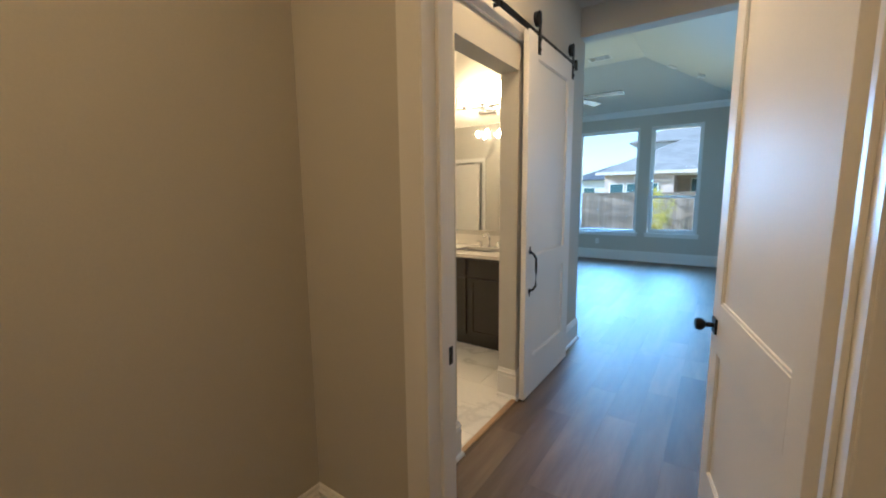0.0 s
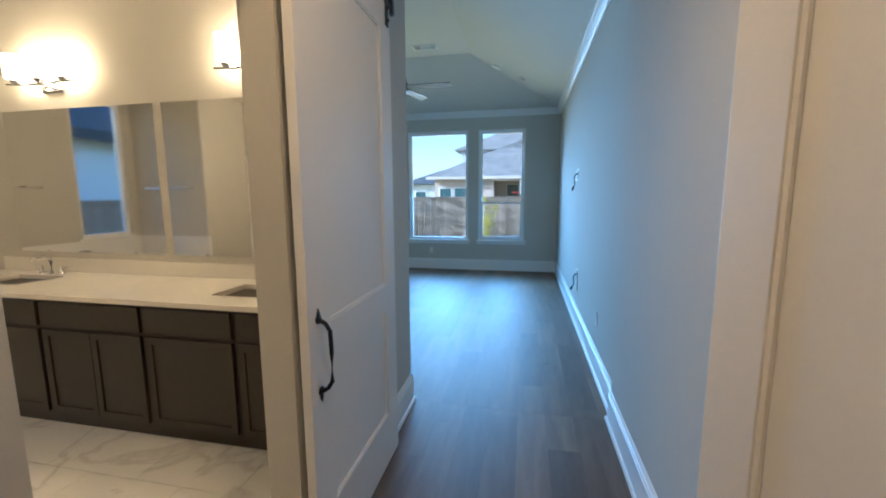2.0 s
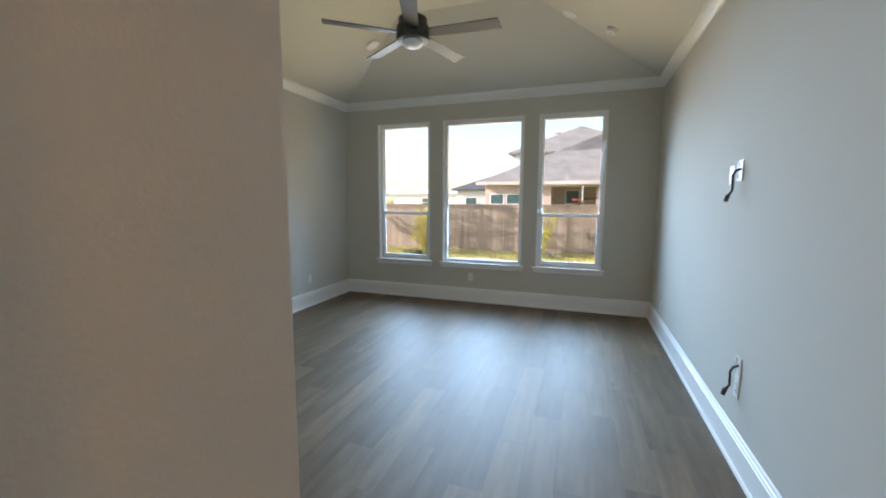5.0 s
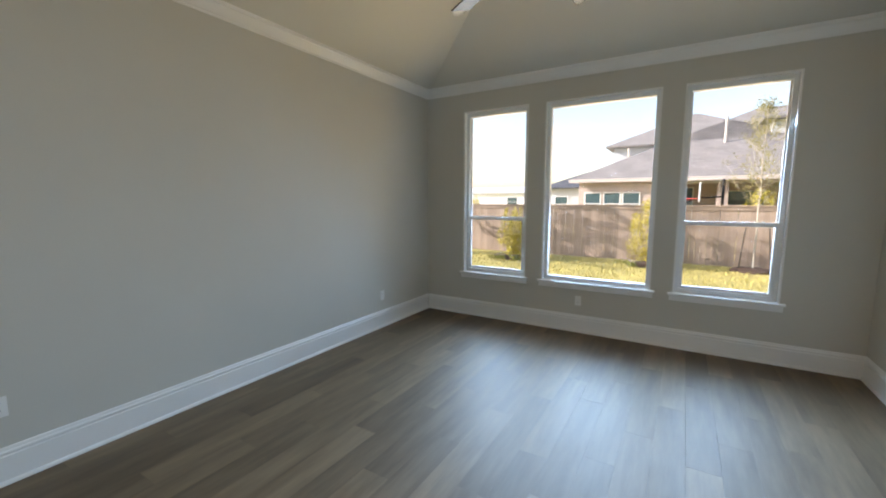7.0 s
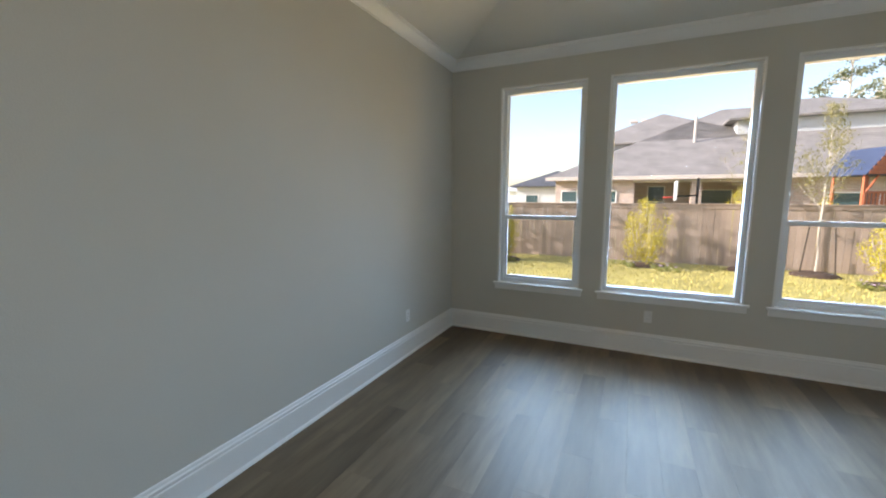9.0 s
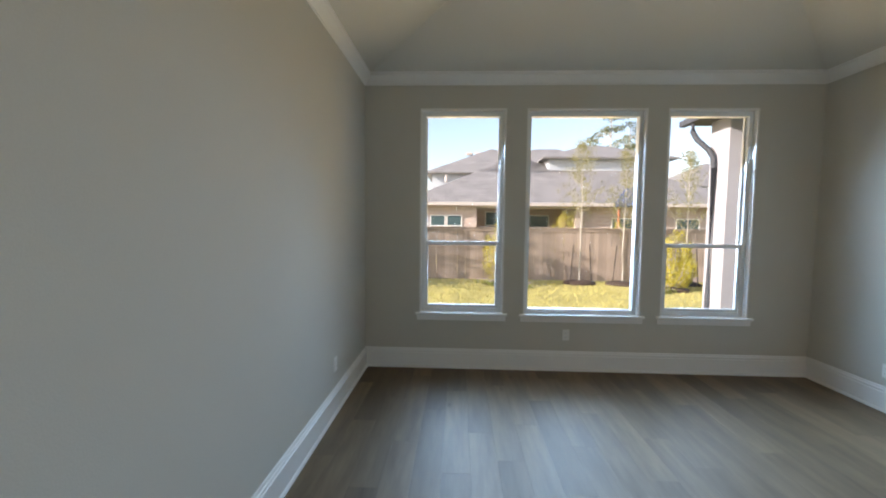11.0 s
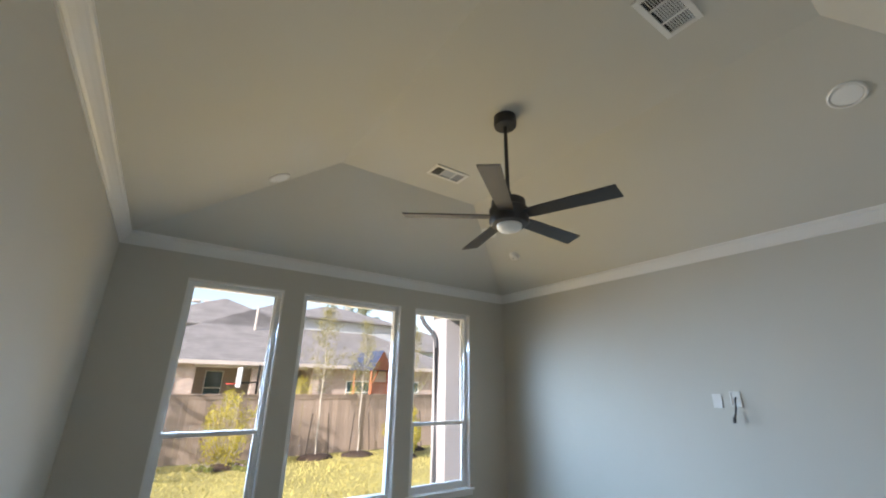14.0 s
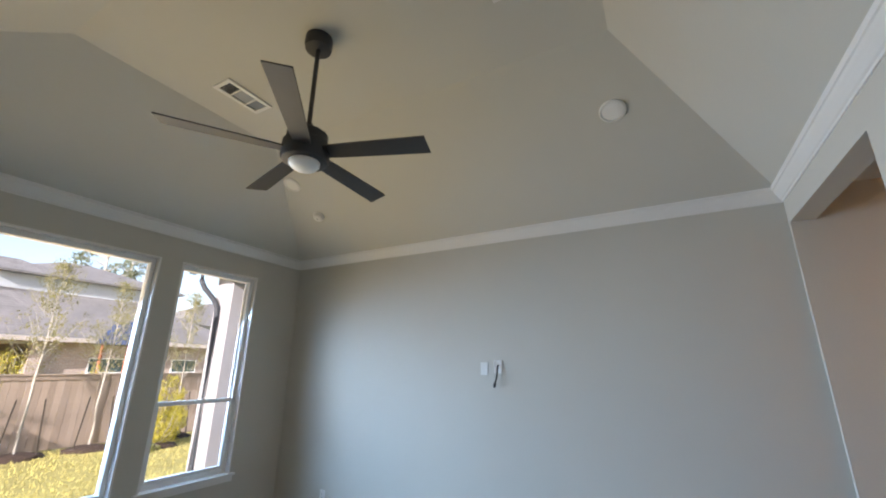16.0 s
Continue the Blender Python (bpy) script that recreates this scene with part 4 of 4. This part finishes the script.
def leaves(bm, centre, radius, n, size, r, squash=1.0):
    """Small leaf quads in an uneven cloud."""
    for k in range(n):
        v = Vector((r.gauss(0, 1), r.gauss(0, 1), r.gauss(0, 1))).normalized() * (r.random() ** 0.45) * radius
        v.z *= squash
        p = Vector(centre) + v
        a = Vector((r.uniform(-1, 1), r.uniform(-1, 1), r.uniform(-1, 1))).normalized()
        b = a.cross(Vector((r.uniform(-1, 1), r.uniform(-1, 1), r.uniform(-1, 1)))).normalized()
        s = size * r.uniform(0.6, 1.3)
        bm.faces.new([bm.verts.new(p + q) for q in (a * s, b * s * 0.45, -a * s, -b * s * 0.45)])


def mulch_bed(x, y, rad, seed):
    r = random.Random(seed)
    bm = B()
    n, rings = 22, []
    for f, z in ((1.0, 0.0), (0.85, 0.06), (0.55, 0.10), (0.2, 0.115)):
        rings.append([bm.verts.new((rad * f * math.cos(2 * math.pi * i / n) * r.uniform(0.9, 1.1), 0.8 * rad * f * math.sin(2 * math.pi * i / n) * r.uniform(0.9, 1.1), z + r.uniform(-0.01, 0.015) * (z > 0))) for i in range(n)])
    for a, b in zip(rings, rings[1:]):
        for i in range(n):
            bm.faces.new((a[i], a[(i + 1) % n], b[(i + 1) % n], b[i]))
    bm.faces.new(rings[-1])
    ob = tagged(new("mulch_bed", mesh("mulch_bed", bm, MULCH, True)), "dark mound of mulch round a young plant", "mulch", "mulch beds")
    ob.location = (x, y, GZ)


def shrub(x, y, h, w, seed, mat=LEAF, label="upright yellow-green leafy shrub in the lawn by the fence"):
    s = thing("shrub", (x, y, GZ), label, "shrub", "garden shrubs")
    r = random.Random(seed)
    bm, lv = B(), B()
    for k in range(30):
        a, t = r.uniform(0, 6.28), r.uniform(0.35, 1.0)
        reach = w * 0.46 * math.sin(math.pi * min(1.0, 0.12 + 0.80 * t)) ** 0.7 * r.uniform(0.35, 1.0)
        tip = Vector((reach * math.cos(a), reach * math.sin(a), h * t))
        mid = Vector((tip.x * 0.75, tip.y * 0.75, tip.z * 0.5))
        tube(bm, [(0, 0, 0), mid, tip], 0.007, 5)
        for f in (0.25, 0.5, 0.75, 0.95):
            at = mid * (2 * f) if f < 0.5 else mid.lerp(tip, 2 * f - 1)
            leaves(lv, at + Vector((r.uniform(-0.07, 0.07), r.uniform(-0.07, 0.07), r.uniform(-0.05, 0.05))), 0.10 * w, 34, 0.030, r, 1.5)
        leaves(lv, tip + Vector((0, 0, 0.05)), 0.05 * w, 14, 0.030, r, 2.4)
    part("stems", bm, BARK, s)
    part("crown", lv, mat, s)


def low_plant(x, y, seed):
    """A patch of ground-hugging leaves with a few pale flowers."""
    s = thing("flower_clump", (x, y, GZ), "low green clump with small pale flowers below a shrub", "flowers", "flower clumps")
    r = random.Random(seed)
    lv, fl = B(), B()
    for k in range(9):
        p = Vector((r.uniform(-0.28, 0.28), r.uniform(-0.2, 0.2), r.uniform(0.04, 0.14)))
        leaves(lv, p, 0.10, 40, 0.030, r, 0.7)
        leaves(fl, p + Vector((0, 0, 0.07)), 0.06, 5, 0.020, r, 0.5)
    part("leaves", lv, LEAFGREEN, s)
    part("blossoms", fl, PETAL, s, "small pale lilac petals")


def young_tree(x, y, h, seed):
    s = thing("young_tree", (x, y, GZ), "slender pale-barked young tree with sparse leaves", "tree", "young trees")
    r = random.Random(seed)
    tk, lb, lv = B(), B(), B()
    pts = [Vector((0, 0, 0))]
    for k in range(1, 9):
        pts.append(Vector((r.uniform(-0.016, 0.016), r.uniform(-0.016, 0.016), h * k / 8)))
    for a, b, k in zip(pts, pts[1:], range(8)):
        rod(tk, a, b, 0.029 * (1 - k / 9), 0.029 * (1 - (k + 1) / 9), 8)
    for k in range(52):
        t = r.uniform(0.36, 0.98)
        p = Vector((0, 0, h * t))
        a = r.uniform(0, 6.28)
        ln = (1.05 - t) * h * 0.34 * r.uniform(0.4, 1.15) + 0.14
        q = p + Vector((ln * 0.7 * math.cos(a), ln * 0.7 * math.sin(a), ln * 0.9))
        m_ = (p + q) / 2 + Vector((0.03 * math.cos(a), 0.03 * math.sin(a), -0.03))
        tube(lb, [p, m_, q], 0.0038, 5)
        for f in (0.4, 0.7, 1.0):
            leaves(lv, p.lerp(q, f), 0.15, 20, 0.026, r)
    part("trunk", tk, TRUNKWHITE, s, smooth=True)
    part("limbs", lb, TRUNKWHITE, s)
    part("crown", lv, OLIVE, s)
    for sx in (-0.28, 0.30):
        st = thing("tree_stake", (x + sx * 1.2, y - 0.1, GZ), "thin dark stake beside a young tree", "stake", "tree stakes")
        part("pole", rod(B(), (0, 0, 0), (-sx * 0.35, 0, 1.25), 0.016, n=8), UNDER, st)


shrub(-5.95, 16.1, 1.60, 1.20, 11)
shrub(-1.96, 16.7, 1.85, 1.50, 12)
shrub(2.84, 15.9, 1.65, 1.20, 13)
shrub(3.6, 16.6, 1.3, 0.8, 14)
for x, y, h, w in ((1.15, 21.3, 2.3, 1.5), (-9.2, 19.6, 2.1, 1.0), (3.2, 21.0, 2.1, 1.1)):
    shrub(x, y, h, w, 15 + int(x), LEAF, "yellow-green shrub showing over the garden fence")
for i, (x, y) in enumerate([(-6.35, 15.8), (-5.6, 15.7), (-2.5, 16.2), (-1.5, 16.1), (2.5, 15.5)]):
    low_plant(x, y, 70 + i)
young_tree(0.55, 17.0, 4.4, 21)
young_tree(1.85, 16.9, 4.1, 22)
young_tree(3.9, 17.1, 4.2, 23)
for i, (x, y) in enumerate([(-5.95, 16.1), (-1.96, 16.7), (2.84, 15.9), (0.55, 17.0), (1.85, 16.9), (3.9, 17.1)]):
    mulch_bed(x, y, 0.55, 31 + i)


def yard_tree(x, y, h, seed):
    """A thin-leaved garden tree whose shade dapples the fence and lawn."""
    s = thing("yard_tree", (x, y, GZ), "half-bare garden tree standing west of the lawn", "tree", "yard trees")
    r = random.Random(seed)
    tk, lb, lv = B(), B(), B()
    rod(tk, (0, 0, 0), (0, 0, h * 0.5), 0.11, 0.07, 10)
    rod(tk, (0, 0, h * 0.5), (0.1, 0.05, h), 0.07, 0.015, 10)
    for k in range(34):
        t = r.uniform(0.25, 0.95)
        a = r.uniform(0, 6.28)
        ln = h * 0.36 * (1.15 - t) * r.uniform(0.6, 1.2)
        p = Vector((0, 0, h * t))
        q = p + Vector((ln * math.cos(a), ln * math.sin(a), ln * 0.55))
        tube(lb, [p, p.lerp(q, 0.5) + Vector((0, 0, -0.06)), q], 0.02, 5)
        for f in (0.35, 0.6, 0.8, 1.0):
            leaves(lv, p.lerp(q, f), 0.34, 6, 0.065, r)
    part("trunk", tk, BARK, s, smooth=True)
    part("limbs", lb, BARK, s)
    part("crown", lv, OLIVE, s)


yard_tree(-12.6, 15.3, 5.6, 41)
yard_tree(-9.9, 15.6, 5.2, 42)
yard_tree(-10.4, 14.3, 6.9, 43)


def hip_roof(bm, x0, x1, y0, y1, z0, pitch, over=0.45):
    """A hipped roof over a rectangle, with its thickness at the eaves."""
    x0, x1, y0, y1 = x0 - over, x1 + over, y0 - over, y1 + over
    d = min(x1 - x0, y1 - y0) / 2
    h = z0 + d * pitch
    lo_ = [bm.verts.new(p) for p in ((x0, y0, z0), (x1, y0, z0), (x1, y1, z0), (x0, y1, z0))]
    un = [bm.verts.new((v.co.x, v.co.y, z0 - 0.10)) for v in lo_]
    if x1 - x0 >= y1 - y0:
        r0, r1 = bm.verts.new((x0 + d, (y0 + y1) / 2, h)), bm.verts.new((x1 - d, (y0 + y1) / 2, h))
        bm.faces.new((lo_[0], lo_[1], r1, r0)); bm.faces.new((lo_[2], lo_[3], r0, r1))
        bm.faces.new((lo_[1], lo_[2], r1)); bm.faces.new((lo_[3], lo_[0], r0))
    else:
        r0, r1 = bm.verts.new(((x0 + x1) / 2, y0 + d, h)), bm.verts.new(((x0 + x1) / 2, y1 - d, h))
        bm.faces.new((lo_[0], lo_[1], r0)); bm.faces.new((lo_[1], lo_[2], r1, r0))
        bm.faces.new((lo_[2], lo_[3], r1)); bm.faces.new((lo_[3], lo_[0], r0, r1))
    for i in range(4):
        bm.faces.new((un[i], un[(i + 1) % 4], lo_[(i + 1) % 4], lo_[i]))
    bm.faces.new(un)
    return bm


def far_window(parent, x, y, z, w, h):
    """A window with frame and glass in a wall that faces -y."""
    bm = B()
    for a, b, c, d in [(-w / 2 - 0.05, -w / 2, -0.05, h + 0.05), (w / 2, w / 2 + 0.05, -0.05, h + 0.05), (-w / 2, w / 2, h, h + 0.05), (-w / 2, w / 2, -0.05, 0), (-w / 2, w / 2, h * 0.48, h * 0.52)]:
        box(bm, x + a, x + b, y - 0.05, y - 0.005, z + c, z + d)
    f = part("window", bm, VINYL, parent)
    part("pane", box(B(), x - w / 2, x + w / 2, y - 0.03, y - 0.006, z, z + h), DARKGLASS, f)


# The brick house behind the fence
hs = thing("neighbour_house", (0, 0, GZ), "pale brick house with brown hipped roofs behind the fence", "house")
HY = 27.0
bm = B()
box(bm, -6.3, -2.4, HY, HY + 9, 0, 3.0)
box(bm, 3.6, 13.0, HY + 0.3, HY + 9, 0, 3.0)
box(bm, -2.4, 3.6, HY + 3.2, HY + 9, 0, 3.0)
part("wall", bm, BRICK, hs)
for x in (-2.55, 0.4, 3.45):
    part("patio_post", box(B(), x - 0.22, x + 0.22, HY - 0.02, HY + 0.42, 0, 2.75, 0.01), BRICK, hs)
part("patio_beam", box(B(), -2.40, 3.6, HY - 0.03, HY + 0.40, 2.75, 3.0, 0.01), FASCIA, hs)
part("roof", hip_roof(B(), -6.3, 13.0, HY, HY + 17.5, 3.05, 0.50), ROOF, hs)
part("fascia", box(B(), -6.78, 13.48, HY - 0.50, HY - 0.45, 2.88, 3.06), FASCIA, hs)
up = part("upper_storey", box(B(), -5.2, 2.0, HY + 4.5, HY + 12, 3.0, 5.25), SIDING, hs)
part("upper_roof", hip_roof(B(), -5.2, 3.5, HY + 4.5, HY + 13, 5.3, 0.50), ROOF, up)
dm = part("dormer", box(B(), 2.6, 10.5, HY + 4.4, HY + 11, 4.0, 6.25), SIDING, hs)
part("dormer_roof", hip_roof(B(), 2.6, 10.5, HY + 4.4, HY + 11.0, 6.3, 0.38), ROOF, dm)
for x in (-5.55, -4.55, -3.60):
    far_window(hs, x, HY, 1.15, 0.78, 1.15)
far_window(hs, -1.2, HY + 3.2, 0.9, 0.8, 1.7)
far_window(hs, 1.6, HY + 3.2, 0.9, 1.6, 1.5)
far_window(hs, 6.2, HY + 0.3, 1.0, 1.6, 1.2)
far_window(hs, 9.6, HY + 0.3, 1.0, 1.2, 1.2)
for x, y, z, h in ((-4.2, HY + 3.2, 4.55, 0.45), (0.55, HY + 3.6, 4.9, 1.55)):
    part("roof_vent", rod(B(), (x, y, z), (x, y, z + h), 0.07, n=12), FASCIA, hs)
for x in (-2.6, -1.9, -1.2):
    part("ridge_vent", box(B(), x - 0.25, x + 0.25, HY + 8.0, HY + 8.5, 7.10, 7.28, 0.06), FASCIA, hs)

h2 = thing("distant_house", (0, 0, GZ), "low slate-roofed house beyond the garden", "house", "distant houses")
part("wall", box(B(), -11.2, -5.5, 37, 45, 0, 2.9), SIDING, h2)
part("roof", hip_roof(B(), -11.2, -5.5, 37, 45, 2.95, 0.42), ROOFBLUE, h2)
far_window(h2, -9.9, 37, 1.0, 1.0, 1.2)
h3 = thing("distant_house", (0, 0, GZ), "pale two-storey house beyond the garden", "house", "distant houses")
part("wall", box(B(), 16, 26, 40, 50, 0, 5.2), SIDING, h3)
part("roof", hip_roof(B(), 16, 26, 40, 50, 5.3, 0.5), ROOF, h3)
far_window(h3, 19.0, 40, 3.2, 1.1, 1.3)
h5 = thing("distant_house", (0, 0, GZ), "long low white house far beyond the garden", "house", "distant houses")
part("wall", box(B(), -62, -16.5, 62, 74, 0, 3.0), WHITEBRICK, h5)
part("roof", hip_roof(B(), -62, -16.5, 62, 74, 3.05, 0.16), SIDING, h5)
far_window(h5, -24.0, 62, 1.0, 1.6, 1.3)
h4 = thing("side_house", (0, 0, GZ), "white painted brick house with a dark slate roof beside the garden", "house")
part("wall", box(B(), -28, -11.2, -20, 1.4, 0, 3.45), WHITEBRICK, h4)
# Unseen height and length added to this roof keep sun off the bath window.
bm = B()
a = [bm.verts.new(p) for p in ((-28.6, -20.5, 3.45), (-28.6, 1.9, 3.45), (-19.6, -20.5, 10.65), (-19.6, 1.9, 10.65), (-10.6, -20.5, 3.45), (-10.6, 1.9, 3.45))]
bm.faces.new((a[0], a[2], a[3], a[1])); bm.faces.new((a[2], a[4], a[5], a[3]))
bm.faces.new((a[0], a[4], a[2])); bm.faces.new((a[1], a[3], a[5])); bm.faces.new((a[0], a[1], a[5], a[4]))
part("roof", bm, ROOFBLUE, h4)
part("fascia", box(B(), -10.62, -10.56, -20.5, 1.9, 3.21, 3.47), SOFFIT, h4)

# Playset and basketball hoop over the fence
ps = thing("playset", (4.75, 22.6, GZ), "red cedar playset with a blue pitched roof", "playset", turn=24)
ps.scale = (0.76, 0.76, 0.92)
for x in (-0.75, 0.75):
    for y in (-0.7, 0.7):
        part("post", box(B(), x - 0.05, x + 0.05, y - 0.05, y + 0.05, 0, 3.05, 0.005), REDWOOD, ps)
part("deck", box(B(), -0.85, 0.85, -0.8, 0.8, 1.60, 1.68), REDWOOD, ps)
for k in range(9):
    part("baluster", box(B(), -0.72 + k * 0.18 - 0.055, -0.72 + k * 0.18 + 0.055, -0.80, -0.77, 1.68, 2.30), REDWOOD, ps)
part("rail", box(B(), -0.85, 0.85, -0.83, -0.75, 2.30, 2.38), REDWOOD, ps)
bm = B()
a = [bm.verts.new(p) for p in ((-1.0, -0.95, 2.95), (-1.0, 0.95, 2.95), (0, -0.95, 3.95), (0, 0.95, 3.95), (1.0, -0.95, 2.95), (1.0, 0.95, 2.95))]
bm.faces.new((a[0], a[2], a[3], a[1])); bm.faces.new((a[2], a[4], a[5], a[3]))
bm.faces.new((a[0], a[4], a[2])); bm.faces.new((a[1], a[3], a[5])); bm.faces.new((a[0], a[1], a[5], a[4]))
part("roof", bm, ROOFNAVY, ps, "dark blue pitched roof")
bm = B()
for k in range(6):
    hw_ = 0.86 * (1 - k / 6)
    box(bm, -hw_, hw_, -0.975, -0.955, 2.97 + k * 0.15, 3.11 + k * 0.15, 0.003)
part("gable_boards", bm, REDWOOD, ps)
for x in (-0.80, 0.80):
    part("brace", tube(B(), [(x, -0.86, 2.35), (x * 0.45, -0.88, 2.95)], 0.04, 6), REDWOOD, ps)
hp = thing("basketball_hoop", (-0.55, 25.8, GZ), "basketball hoop with a clear backboard and red rim", "basketball hoop")
part("pole", rod(B(), (0.9, 0.4, 0), (0.9, 0.4, 2.9), 0.06), BLACK, hp)
part("arm", tube(B(), [(0.9, 0.4, 2.1), (0.4, 0.2, 2.05), (0.0, 0.06, 2.05)], 0.04, 8), BLACK, hp)
part("backboard", box(B(), -0.05, 0.0, -0.65, 0.65, 1.85, 2.75, 0.01), CLEARBOARD, hp)
bm = B()
tube(bm, [(-0.30 + 0.23 * math.cos(2 * math.pi * i / 20), 0.23 * math.sin(2 * math.pi * i / 20), 2.0) for i in range(21)], 0.018, 8)
part("rim", bm, REDPLASTIC, hp)

# Patio wing of this house, with eave, gutter and downpipe
pw = thing("patio_wing", (0, 0, GZ), "white stucco patio wing with dark soffit and gutter", "house wing")
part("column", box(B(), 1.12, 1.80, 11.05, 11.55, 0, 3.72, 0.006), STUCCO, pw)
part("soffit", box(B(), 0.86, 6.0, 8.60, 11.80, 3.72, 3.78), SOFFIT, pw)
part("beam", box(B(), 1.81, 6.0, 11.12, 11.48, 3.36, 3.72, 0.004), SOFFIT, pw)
bm = B()
a = [bm.verts.new(p) for p in ((0.82, 8.60, 3.79), (6.0, 8.60, 3.79), (6.0, 11.86, 3.79), (0.82, 11.86, 3.79), (3.4, 8.60, 5.05), (6.0, 8.60, 5.05), (6.0, 9.2, 5.05), (3.4, 9.2, 5.05))]
for q in ((0, 1, 2, 3), (4, 5, 6, 7), (3, 2, 6, 7), (0, 3, 7, 4), (1, 2, 6, 5), (0, 1, 5, 4)):
    bm.faces.new([a[k] for k in q])
part("patio_roof", bm, ROOF, pw)
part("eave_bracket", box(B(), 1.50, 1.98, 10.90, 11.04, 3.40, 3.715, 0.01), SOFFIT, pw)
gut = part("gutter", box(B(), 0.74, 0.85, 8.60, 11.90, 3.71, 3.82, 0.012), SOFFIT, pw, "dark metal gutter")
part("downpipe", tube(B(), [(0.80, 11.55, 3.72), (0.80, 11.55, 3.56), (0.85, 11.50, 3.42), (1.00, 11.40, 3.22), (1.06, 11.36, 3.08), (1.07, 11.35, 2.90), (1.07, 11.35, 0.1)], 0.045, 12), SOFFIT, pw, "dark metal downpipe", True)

# Far trees
for i, (x, y, h) in enumerate([(14.2, 52, 16), (17.6, 55, 14)]):
    r = random.Random(60 + i)
    tr = thing("pine_tree", (x, y, GZ), "tall thin pine far behind the houses", "tree", "far pines")
    tk, lv = B(), B()
    rod(tk, (0, 0, 0), (0, 0, h), 0.2, 0.05, 8)
    for k in range(34):
        z = h * r.uniform(0.5, 1.0)
        a, ln = r.uniform(0, 6.28), (1.1 - z / h) * h * 0.28 + 0.4
        q = Vector((ln * math.cos(a), ln * math.sin(a), z + 0.2 * ln))
        tube(tk, [(0, 0, z - 0.2), q * 0.5 + Vector((0, 0, z * 0.5)), q], 0.04, 5)
        leaves(lv, q, 0.75, 70, 0.15, r, 0.6)
    part("trunk", tk, BARK, tr)
    part("crown", lv, LEAFDARK, tr)

# ---- floor pieces ----
PW, PL = 0.182, 1.22
structure("floor", box(B(), XL, 1.30, -2.6, YF, -0.3, -0.016), UNDER, "grey-brown wood plank floor of bedroom and hall", "floor")
floor = bpy.data.objects["floor"]
whole = {}
rng = random.Random(8)


def plank(x0, x1, y0, y1):
    key = (round(x1 - x0, 3), round(y1 - y0, 3))
    if key not in whole:
        whole[key] = mesh("plank", box(B(), 0.0002, key[0] - 0.0002, 0.0002, key[1] - 0.0002, -0.015, 0.0, 0.0005), FLOORWOOD)
    o = new("plank", whole[key])
    o.parent = floor
    o.location = (x0, y0, 0)


def lay(xa, xb, ya, yb):
    x = math.floor((xa - XL) / PW) * PW + XL
    while x < xb - 0.002:
        col = round((x - XL) / PW)
        off = [0.0, 0.74, 0.31, 1.02, 0.52, 0.15, 0.88][col % 7]
        y = -3.0 - off
        while y < yb:
            x0, x1, y0, y1 = max(x, xa), min(x + PW, xb), max(y, ya), min(y + PL, yb)
            if x1 - x0 > 0.004 and y1 - y0 > 0.004:
                plank(x0, x1, y0, y1)
            y += PL
        x += PW


lay(XL, XR, YN, YF)
lay(HL, HR, 0.38, YN)
lay(-0.700, 0.262, 0.25, 0.38)
lay(-1.32, 1.30, -2.6, 0.25)
structure("floor_bath", box(B(), BW, HL - 0.012, BS - 1.3, BN, -0.3, -0.012), GROUT, "white marble-look tile floor of the bathroom", "floor")
fb = bpy.data.objects["floor_bath"]
tiles = {}
TW, TL = 0.60, 0.30
j = 0
y = BS
while y < BN - 0.01:
    x = BW - (0.3 if j % 2 else 0.0)
    while x < HL - 0.02:
        x0, x1, y0, y1 = max(x, BW), min(x + TW, HL - 0.013), y, min(y + TL, BN)
        if x1 > -1.54 and y1 < 0.3:
            x1 = min(x1, -1.54)
        if x1 - x0 > 0.01:
            key = (round(x1 - x0, 3), round(y1 - y0, 3))
            if key not in tiles:
                tiles[key] = mesh("tile", box(B(), 0.0012, key[0] - 0.0012, 0.0012, key[1] - 0.0012, -0.011, 0.0, 0.0006), MARBLE)
            o = new("tile", tiles[key])
            o.parent = fb
            o.location = (x0, y0, 0)
        x += TW
    y += TL
    j += 1
